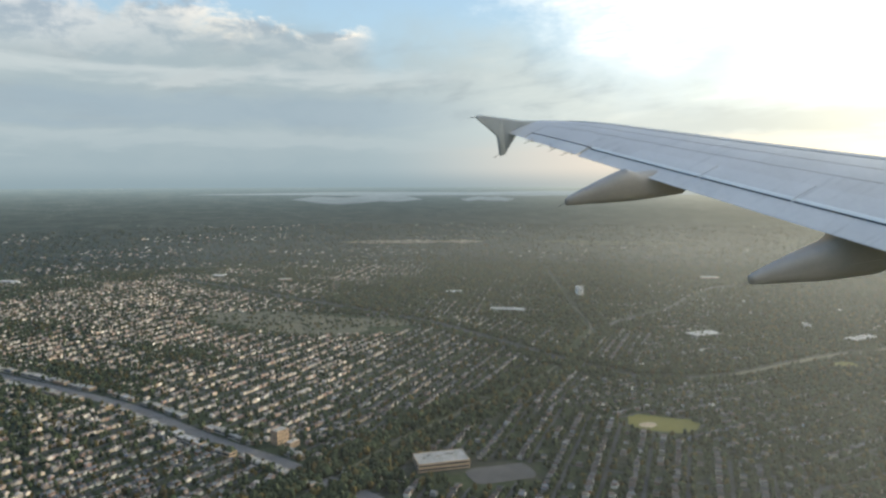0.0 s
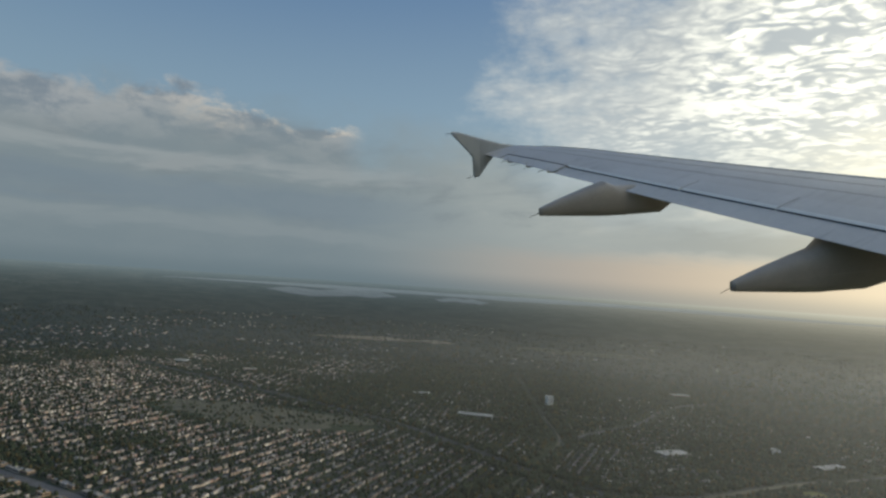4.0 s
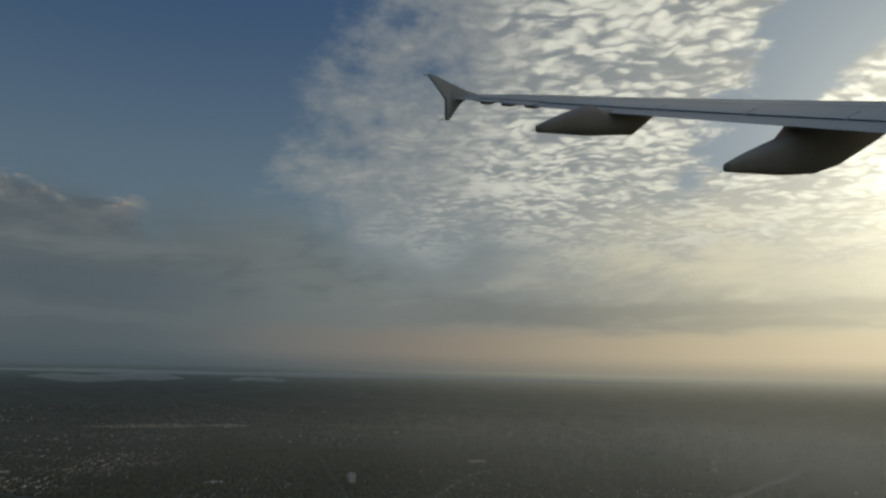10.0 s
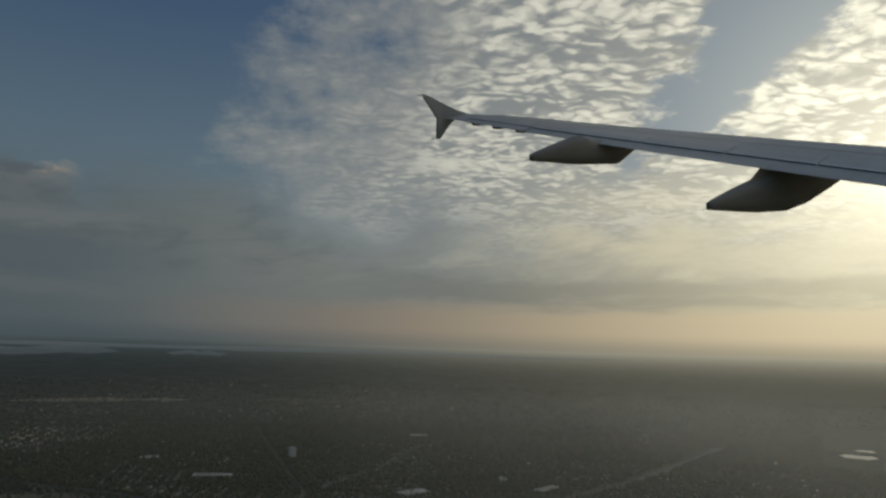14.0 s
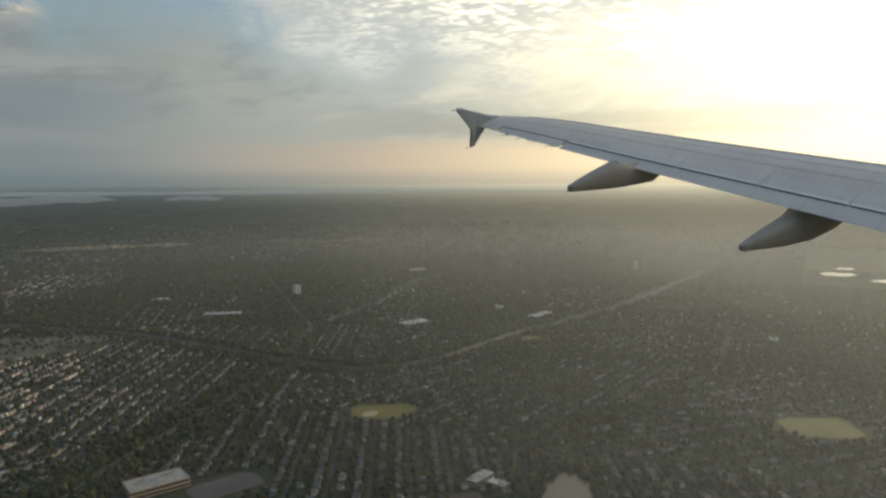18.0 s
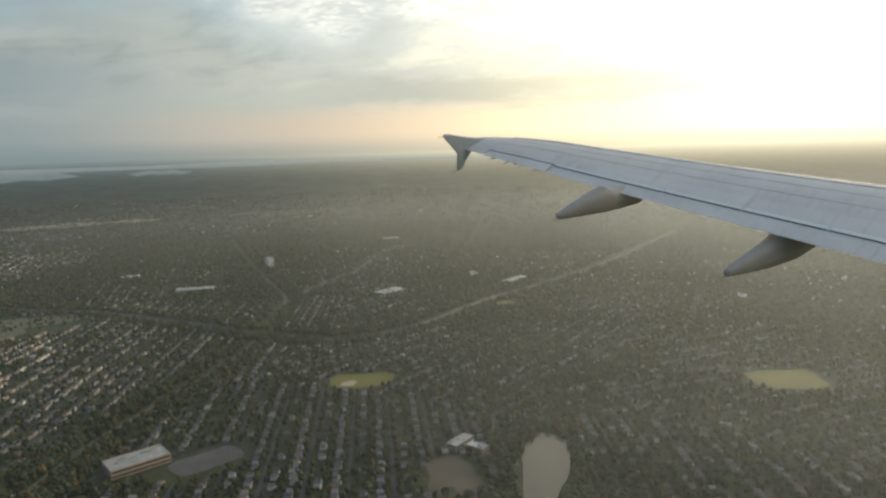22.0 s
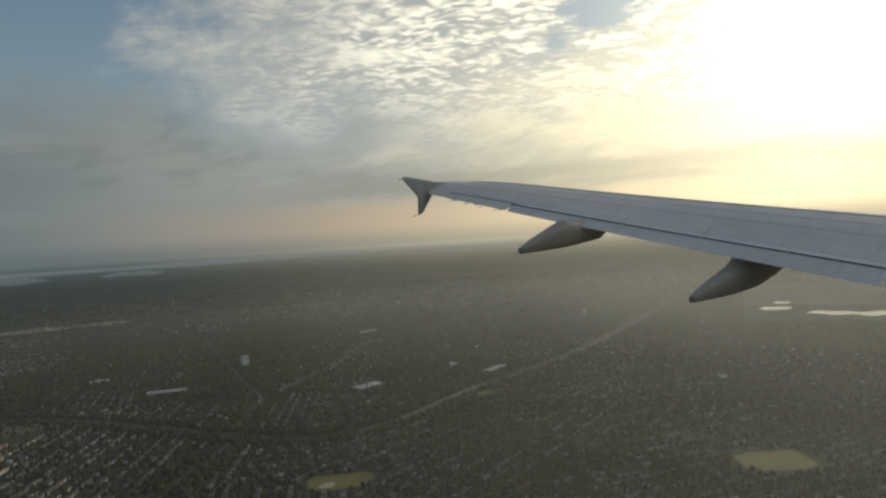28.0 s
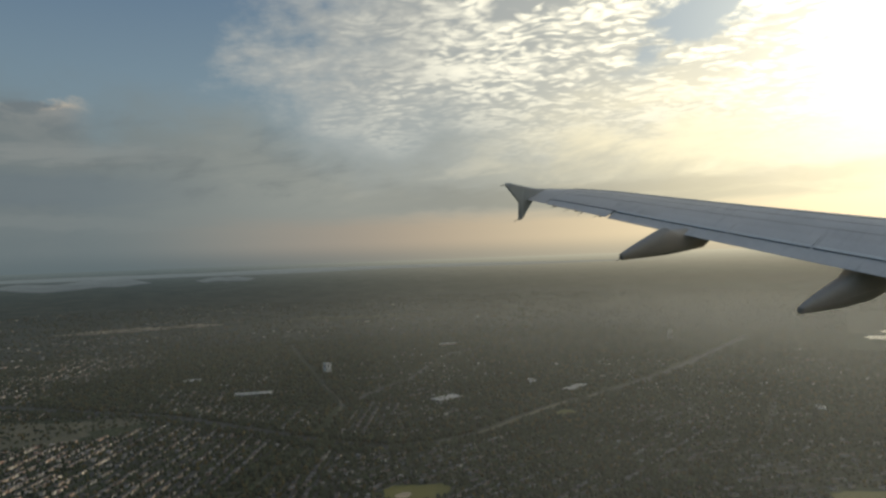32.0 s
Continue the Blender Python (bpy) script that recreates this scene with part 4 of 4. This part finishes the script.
# woods: along the green belt, the freeway, the banks and in far patches
for line, inner, outer, n in ((CORRIDOR, 12, 62, 2600), (FREEWAY, 20, 60, 2600), (LANE, 9, 30, 500), (AVENUE, 20, 40, 250)):
    seg = rng.integers(0, len(line) - 1, n)
    q = np.array(line, float)
    t = rng.random((n, 1))
    p = q[seg] * (1 - t) + q[seg + 1] * t
    d = q[seg + 1] - q[seg]
    d /= np.linalg.norm(d, axis=1, keepdims=True)
    p += np.stack([-d[:, 1], d[:, 0]], 1) * (rng.uniform(inner, outer, n) * rng.choice([-1, 1], n))[:, None]
    p = p[in_view(p) & ~in_open(p)]
    p = p[line_distance(p, RAMP) > 22]
    trees.append(np.column_stack([p, rng.uniform(3, 6.2, len(p)), rng.uniform(8, 15, len(p))]))
p = rng.uniform((-2800, 300), (3800, 3880), (110000, 2))
p = p[in_view(p)]
p = p[free(p) & (wooded(p) > 0.30 + rng.normal(0, 0.12, len(p)))]
trees.append(np.column_stack([p, rng.uniform(3, 6.0, len(p)), rng.uniform(8, 14, len(p))]))
a = rng.uniform(0, 2 * math.pi, 260)
k = rng.uniform(1.1, 1.6, 260)
x, y = 112 * (0.2 + 0.8 * k) * np.cos(a), 36 * k * np.sin(a)
c, s = math.cos(radians(45)), math.sin(radians(45))
trees.append(np.column_stack([596 + x * c - y * s, 682 + x * s + y * c, rng.uniform(3, 6, 260), rng.uniform(8, 14, 260)]))
p = rng.uniform((-600, 2080), (160, 2400), (420, 2))
trees.append(np.column_stack([p, rng.uniform(2.5, 5, 420), rng.uniform(6, 10, 420)]))
# the far rim carries smaller and smaller woods and towns
n = 34000
a, q = np.radians(rng.uniform(-46, 72, n)), rng.random(n) ** 1.5
r = FLAT - 60 + 560 * q
rim_p = np.stack([r * np.sin(a), r * np.cos(a)], 1)
kept = ((wooded(rim_p * 1.7) > 0.35) | (rng.random(n) < 0.6)) & (rng.random(n) < np.where(np.degrees(a) > 8, 0.75, 1.0))
trees.append(np.column_stack([rim_p, rng.uniform(3.5, 7.5, n), rng.uniform(7, 12, n)])[kept & free(rim_p) & ~((np.degrees(a) > 59) & (r < FLAT + 230))])
n = 3600
a, q = np.radians(rng.uniform(-46, 72, n)), rng.random(n) ** 1.3
r = FLAT - 60 + 560 * q
rim_p = np.stack([r * np.sin(a), r * np.cos(a)], 1)
town = (np.sin(a * 19 + 2 * np.sin(q * 5)) + np.sin(q * 21 + a * 7) > 0.1) & (np.degrees(a) < 6 + 30 * rng.random(n) ** 2)
houses.append(np.column_stack([rim_p, rng.uniform(0, 3, n), rng.uniform(8, 22, n), rng.uniform(9, 14, n), rng.uniform(4, 7, n), rng.uniform(1, 2.5, n)])[town])


def base_z(x, y):
    """Height of the ground and, on the far rim, how much smaller things look there."""
    r = np.hypot(x, y)
    dep = 6.58 - 6.4 * np.clip((r - FLAT) / (RIM - FLAT), 0, 1)
    z = np.where(r > FLAT, -r * np.tan(np.radians(dep)), GROUND)
    return z, np.where(r > FLAT, z / GROUND, 1.0)


houses, trees, streets = np.concatenate(houses), np.concatenate(trees), np.concatenate(streets)


def turn_xy(local, ang):
    c, s = np.cos(ang)[:, None], np.sin(ang)[:, None]
    return np.stack([local[..., 0] * c - local[..., 1] * s, local[..., 0] * s + local[..., 1] * c, local[..., 2]], -1)




def house_arrays(h):
    n = len(h)
    w, d, t, r = h[:, 3] / 2, h[:, 4] / 2, h[:, 5], h[:, 6]
    z = np.zeros(n)
    V = np.stack([np.stack(a, -1) for a in ((-w, -d, z), (w, -d, z), (w, d, z), (-w, d, z), (-w, -d, t), (w, -d, t), (w, d, t), (-w, d, t), (-w * 0.02, -d, t + r), (-w * 0.02, d, t + r))], 1)
    # ridge runs along the depth: gables face the street
    V[:, 8, 0], V[:, 9, 0] = 0, 0
    z, small = base_z(h[:, 0], h[:, 1])
    V = turn_xy(V * small[:, None, None], h[:, 2])
    V[..., 0] += h[:, None, 0]
    V[..., 1] += h[:, None, 1]
    V[..., 2] += z[:, None]
    return V


GABLE_TRIS = np.array([(0, 1, 5), (0, 5, 4), (1, 2, 6), (1, 6, 5), (2, 3, 7), (2, 7, 6), (3, 0, 4), (3, 4, 7), (4, 5, 8), (6, 7, 9), (5, 6, 9), (5, 9, 8), (7, 4, 8), (7, 8, 9)])
GABLE_MAT = np.array([0] * 10 + [1] * 4)

# the houses that the camera flies nearest to are things of their own
near_h = (np.hypot(houses[:, 0] + 330, houses[:, 1] - 1010) < 150) | (np.hypot(houses[:, 0] - 300, houses[:, 1] - 830) < 120)
near_i = np.flatnonzero(near_h)[:300]
rest = np.ones(len(houses), bool)
rest[near_i] = False
far_h = houses[rest]
# Western rows take the palette that has sunlight put into its colour.
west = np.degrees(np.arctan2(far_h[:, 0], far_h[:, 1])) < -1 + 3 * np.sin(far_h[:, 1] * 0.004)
for name, h, mats, label in (("houses", far_h[~west], [M_HOUSE, M_ROOF], "rows of small gabled suburban houses among trees"), ("row_houses", far_h[west], [M_SUNLIT_WALL, M_SUNLIT_ROOF], "pale pinkish row houses along straight streets, sunlit tone put into their colour")):
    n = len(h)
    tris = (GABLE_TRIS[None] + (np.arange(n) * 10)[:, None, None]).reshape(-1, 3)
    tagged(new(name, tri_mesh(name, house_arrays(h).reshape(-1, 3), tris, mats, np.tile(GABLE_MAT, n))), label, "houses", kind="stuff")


# streets as one sheet of strips
n = len(streets)
L, W = streets[:, 3], np.full(n, 3.2)
z = np.zeros(n)
V = np.stack([np.stack(a, -1) for a in ((-L, -W, z), (L, -W, z), (L, W, z), (-L, W, z))], 1)
V = turn_xy(V, streets[:, 2])
V[..., 0] += streets[:, None, 0]
V[..., 1] += streets[:, None, 1]
V[..., 2] += GROUND + 0.25
tris = (np.array([(0, 1, 2), (0, 2, 3)])[None] + (np.arange(n) * 4)[:, None, None]).reshape(-1, 3)
tagged(new("streets", tri_mesh("streets", V.reshape(-1, 3), tris, [M_STREET])), "grid of narrow grey residential streets", "streets", kind="stuff")


def ico(level):
    bm = bmesh.new()
    bmesh.ops.create_icosphere(bm, subdivisions=level, radius=1)
    bm.verts.ensure_lookup_table()
    v = np.array([q.co[:] for q in bm.verts])
    t = np.array([[q.index for q in f.verts] for f in bm.faces])
    bm.free()
    return v, t


def tree_stuff(name, sel, level, mat, label):
    v0, t0 = ico(level)
    n = len(sel)
    V = v0[None] * (1 + rng.normal(0, 0.20, (n, len(v0), 1)))
    V = V * np.stack([sel[:, 2] * rng.uniform(0.8, 1.25, n), sel[:, 2] * rng.uniform(0.8, 1.25, n), sel[:, 3] * 0.55], -1)[:, None]
    z, small = base_z(sel[:, 0], sel[:, 1])
    V = V * small[:, None, None]
    V += np.stack([sel[:, 0], sel[:, 1], z + sel[:, 3] * 0.5 * small], -1)[:, None]
    tris = (t0[None] + (np.arange(n) * len(v0))[:, None, None]).reshape(-1, 3)
    tagged(new(name, tri_mesh(name, V.reshape(-1, 3), tris, [mat], smooth=False)), label, "trees", kind="stuff")


r = np.hypot(trees[:, 0], trees[:, 1])
autumn = rng.random(len(trees)) < 0.16
near_t = r < 1350
picked = np.flatnonzero((np.hypot(trees[:, 0] + 330, trees[:, 1] - 1010) < 140) | (np.hypot(trees[:, 0] - 300, trees[:, 1] - 830) < 110))[:220]
near_tree = trees[picked]
single = np.zeros(len(trees), bool)
single[picked] = True
tree_stuff("trees", trees[near_t & ~autumn & ~single], 2, M_LEAF, "dark green garden and street trees among houses")
tree_stuff("autumn_trees", trees[near_t & autumn & ~single], 2, M_LEAF2, "brownish early-autumn trees among houses")
tree_stuff("far_trees", trees[~near_t & ~autumn], 1, M_LEAF, "dark green woods and garden trees far off")
tree_stuff("far_autumn_trees", trees[~near_t & autumn], 1, M_LEAF2, "brownish trees scattered in the far woods")


# ---- buildings and houses near the path ----
def box_mesh(name, parts, mat):
    """One mesh of several bevelled boxes (x0, y0, z0, x1, y1, z1)."""
    bm = bmesh.new()
    for x0, y0, z0, x1, y1, z1 in parts:
        got = bmesh.ops.create_cube(bm, size=1)
        for q in got["verts"]:
            q.co = Vector(((x0 + x1) / 2 + q.co.x * (x1 - x0), (y0 + y1) / 2 + q.co.y * (y1 - y0), (z0 + z1) / 2 + q.co.z * (z1 - z0)))
    me = bpy.data.meshes.new(name)
    bm.to_mesh(me)
    bm.free()
    me.materials.append(mat)
    return me


def building(name, x, y, turn, w, d, h, wall, roof, label, category, floors=3, units=3, group=""):
    """A flat-roofed building with walls, roof deck, parapet, rows of windows and roof units."""
    b = tagged(new(name), label, category, group)
    b.matrix_world = pose(x, y, GROUND, 0, 0, turn)
    part("wall", box_mesh("wall", [(-w / 2, -d / 2, 0, w / 2, d / 2, h)], wall), b)
    part("roof", box_mesh("roof", [(-w / 2 + 0.5, -d / 2 + 0.5, h, w / 2 - 0.5, d / 2 - 0.5, h + 0.15)], roof), b)
    edge = [(-w / 2, -d / 2, h, w / 2, -d / 2 + 0.4, h + 0.9), (-w / 2, d / 2 - 0.4, h, w / 2, d / 2, h + 0.9), (-w / 2, -d / 2 + 0.4, h, -w / 2 + 0.4, d / 2 - 0.4, h + 0.9), (w / 2 - 0.4, -d / 2 + 0.4, h, w / 2, d / 2 - 0.4, h + 0.9)]
    part("parapet", box_mesh("parapet", edge, wall), b)
    rr = random.Random(name + str(x))
    for i in range(units):
        ux, uy, us = rr.uniform(-w * 0.35, w * 0.35), rr.uniform(-d * 0.3, d * 0.3), rr.uniform(1.5, 3.2)
        part("roof_unit", box_mesh("roof_unit", [(ux - us, uy - us * 0.7, h + 0.15, ux + us, uy + us * 0.7, h + 0.15 + us * 0.7)], M_CONCRETE), b)
    for k in range(floors):
        z0 = h * (k + 0.35) / floors
        z1 = z0 + h * 0.4 / floors
        for sx in (-1, 1):
            part("window_row", box_mesh("window_row", [(-w / 2 + 1, sx * (d / 2 + 0.02) - 0.05, z0, w / 2 - 1, sx * (d / 2 + 0.02) + 0.05, z1)], M_WINDOW), b, "dark strip of windows")
            part("window_row", box_mesh("window_row", [(sx * (w / 2 + 0.02) - 0.05, -d / 2 + 1, z0, sx * (w / 2 + 0.02) + 0.05, d / 2 - 1, z1)], M_WINDOW), b, "dark strip of windows")
    return b


building("apartment_block", -158, 1164, 50, 26, 18, 24, M_BRICK, M_FLATROOF, "tan brick apartment block beside the avenue", "apartment block", 7, 4)
building("office_building", -134, 1142, 50, 22, 14, 10, M_BRICK, M_FLATROOF, "low tan brick office building beside the avenue", "office building", 3, 2)
building("department_store", 113, 1036, 8, 84, 46, 13, M_BRICK, M_FLATROOF, "large flat-roofed department store with roof units", "store", 2, 9)
building("school", 536, 806, 20, 46, 20, 9, M_CONCRETE, M_FLATROOF, "pale flat-roofed school building near the pond", "school", 2, 4)
building("school", 548, 776, 20, 18, 30, 8, M_BRICK, M_FLATROOF, "red-brown brick school wing near the pond", "school", 2, 2)
building("tower_block", 850, 2600, 10, 24, 22, 42, M_SEAL, M_FLATROOF, "white tower block standing over the suburbs", "tower block", 12, 2)
building("warehouse", 500, 2340, -20, 120, 28, 9, M_SEAL, M_FLATROOF, "long white warehouse roof", "warehouse", 1, 6)
building("warehouse", 361, 2760, -20, 60, 30, 9, M_SEAL, M_FLATROOF, "long white warehouse roof", "warehouse", 1, 4)
building("shopping_centre", 990, 1860, 15, 95, 48, 10, M_CONCRETE, M_FLATROOF, "pale flat-roofed shopping centre", "shopping centre", 1, 8)
building("shopping_centre", 1414, 1752, 20, 110, 34, 9, M_CONCRETE, M_FLATROOF, "pale flat-roofed shopping centre", "shopping centre", 1, 6)
building("warehouse", -380, 3200, 10, 60, 34, 14, M_BRICK, M_FLATROOF, "sunlit tan warehouse far off", "warehouse", 1, 4)
building("warehouse", 1615, 2997, -12, 85, 40, 12, M_BRICK, M_FLATROOF, "sunlit tan warehouse far off", "warehouse", 1, 4)
building("warehouse", 1372, 1937, 60, 50, 24, 9, M_SEAL, M_FLATROOF, "white warehouse among trees", "warehouse", 1, 3)
building("warehouse", 1746, 1127, 40, 44, 20, 8, M_SEAL, M_FLATROOF, "white warehouse among trees", "warehouse", 1, 3)
building("tower_block", 2560, 2420, 20, 18, 18, 45, M_CONCRETE, M_FLATROOF, "slim pale tower far over the woods", "tower block", 12, 1)
for az, r, w in ((-33, 3760, 110), (-31, 3700, 70), (-29, 3600, 60), (-26.5, 3720, 90), (-12, 3500, 60)):
    building("warehouse", r * math.sin(radians(az)), r * math.cos(radians(az)), az, w, 40, 10, M_SEAL, M_FLATROOF, "broad white warehouse on the edge of the suburbs", "warehouse", 1, 4, "white warehouses")

# shops on both sides of the avenue
rs = random.Random(3)
line = strip(AVENUE, 10, 0)[2]
for i in range(6, len(line) - 6, 1):
    p, d = line[i], (line[i + 1] - line[i - 1]).normalized()
    ang = math.degrees(math.atan2(d.y, d.x))
    if not 700 < p.length < 2100 or rs.random() < 0.12:
        continue
    for side in (-1, 1):
        n = Vector((-d.y, d.x)) * side * rs.uniform(27, 32)
        if rs.random() < 0.2 or (p + n - Vector((-148, 1152))).length < 42:
            continue
        building("shop", p.x + n.x, p.y + n.y, ang, rs.uniform(18, 30), rs.uniform(12, 18), rs.uniform(5, 8), rs.choice((M_BRICK, M_CONCRETE, M_CONCRETE)), M_FLATROOF, "low flat-roofed shop along the broad avenue", "shop", 1, 2, "shops along the avenue")


def house(x, y, turn, w, d, t, r, kind):
    b = tagged(new("house"), ("small gabled house with pale siding on a suburban street", "small gabled brick house on a suburban street", "small gabled house with grey siding and dark roof")[kind], "house", "suburban houses")
    b.matrix_world = pose(x, y, GROUND, 0, 0, turn)
    part("wall", HOUSE_WALLS[kind], b).scale = (w, d, t)
    o = part("roof", HOUSE_ROOFS[kind], b)
    o.scale, o.location = (w, d, r), (0, 0, t)
    o = part("chimney", CHIMNEY, b)
    o.location = (w * 0.22, d * 0.2, t)
    o = part("porch", PORCH, b)
    o.location, o.scale = (0, -d / 2, 0), (w, 1, 1)
    for sx in (-1, 1):
        o = part("window", PANE, b)
        o.location = (sx * w * 0.26, -d / 2, t * 0.68)


WALL_MATS = [surface("pale_siding", (0.46, 0.44, 0.40), (0.60, 0.58, 0.54), 0.3, 0.7, obj=0.4), surface("red_brick", (0.20, 0.11, 0.075), (0.30, 0.17, 0.12), 0.3, 0.8, obj=0.4), surface("grey_siding", (0.24, 0.24, 0.235), (0.34, 0.34, 0.33), 0.3, 0.7, obj=0.4)]
ROOF_MATS = [surface("brown_shingle", (0.11, 0.085, 0.07), (0.17, 0.14, 0.12), 0.4, 0.8, obj=0.5), surface("grey_shingle", (0.13, 0.13, 0.13), (0.22, 0.215, 0.21), 0.4, 0.8, obj=0.5), surface("dark_shingle", (0.05, 0.05, 0.055), (0.09, 0.09, 0.095), 0.4, 0.8, obj=0.5)]
HOUSE_WALLS, HOUSE_ROOFS = [], []
for k in range(3):
    HOUSE_WALLS.append(mesh_of("house_wall", [(-.5, -.5, 0), (.5, -.5, 0), (.5, .5, 0), (-.5, .5, 0), (-.5, -.5, 1), (.5, -.5, 1), (.5, .5, 1), (-.5, .5, 1)], [(0, 1, 5, 4), (1, 2, 6, 5), (2, 3, 7, 6), (3, 0, 4, 7), (4, 5, 6, 7)], [WALL_MATS[k]]))
    HOUSE_ROOFS.append(mesh_of("house_roof", [(-.56, -.54, -.08), (.56, -.54, -.08), (.56, .54, -.08), (-.56, .54, -.08), (0, -.54, 1), (0, .54, 1)], [(0, 1, 4), (2, 3, 5), (1, 2, 5, 4), (3, 0, 4, 5), (0, 3, 2, 1)], [ROOF_MATS[k]]))
CHIMNEY = box_mesh("chimney", [(-0.4, -0.4, 0, 0.4, 0.4, 3.4)], WALL_MATS[1])
PORCH = box_mesh("porch", [(-0.35, -1.6, 0, 0.35, -0.02, 0.5), (-0.38, -1.8, 2.4, 0.38, -0.02, 2.6)], WALL_MATS[0])
PANE = box_mesh("pane", [(-0.6, -0.06, -0.6, 0.6, 0.02, 0.6)], M_WINDOW)
for i, n in enumerate(near_i):
    x, y, a, w, d, t, r = (float(q) for q in houses[n])
    house(x, y, math.degrees(a), w, d, t, r, (i * 7 + i // 3) % 3)


# trees near the path, each with trunk, limbs and clumps of leaves
def tree_kind(seed, leaf, label):
    rt = random.Random(seed)
    bm = bmesh.new()
    for a, b, r0, r1 in [((0, 0, 0), (0, 0, 4.5), 0.35, 0.22)] + [((0, 0, 3 + 0.4 * i), (2.2 * math.cos(i * 2.2), 2.2 * math.sin(i * 2.2), 5.5 + 0.5 * i), 0.16, 0.06) for i in range(5)]:
        a, b = Vector(a), Vector(b)
        q = (b - a).to_track_quat("Z", "Y").to_matrix()
        rows = [[bm.verts.new(p + q @ Vector((rr * math.cos(j * 1.0472), rr * math.sin(j * 1.0472), 0))) for j in range(6)] for p, rr in ((a, r0), (b, r1))]
        for j in range(6):
            bm.faces.new((rows[0][j], rows[0][(j + 1) % 6], rows[1][(j + 1) % 6], rows[1][j]))
    trunk = bpy.data.meshes.new("trunk")
    bm.to_mesh(trunk)
    bm.free()
    trunk.materials.append(M_BARK)
    v0, t0 = ico(1)
    V, F = [], []
    for i in range(26):
        a, h = rt.uniform(0, 6.28), rt.uniform(0, 1)
        rad = 3.4 * math.sin(math.pi * (0.15 + 0.8 * h)) * rt.uniform(0.4, 1.0)
        c = np.array([rad * math.cos(a), rad * math.sin(a), 4.2 + 6.0 * h])
        s = rt.uniform(0.9, 1.7)
        k = np.array([[rt.uniform(0.7, 1.3)] for _ in range(len(v0))])
        F.append(t0 + len(V) * len(v0))
        V.append(v0 * k * s * np.array([1, 1, 0.75]) + c)
    crown = tri_mesh("crown", np.concatenate(V), np.concatenate(F), [leaf])
    return trunk, crown, label


KINDS = [tree_kind(s, m, l) for s, m, l in ((1, M_LEAF, "dark green leafy street tree among houses"), (2, M_LEAF, "dark green leafy street tree among houses"), (3, M_LEAF2, "brownish early-autumn tree among houses"))]
for i in range(len(near_tree)):
    x, y, w, h = (float(q) for q in near_tree[i])
    trunk, crown, label = KINDS[i % 3]
    t = tagged(new("tree"), label, "tree", "street trees")
    t.matrix_world = pose(x, y, GROUND, 0, 0, (i * 67) % 360) @ Matrix.Scale(h / 10.2, 4)
    part("trunk", trunk, t)
    part("crown", crown, t)
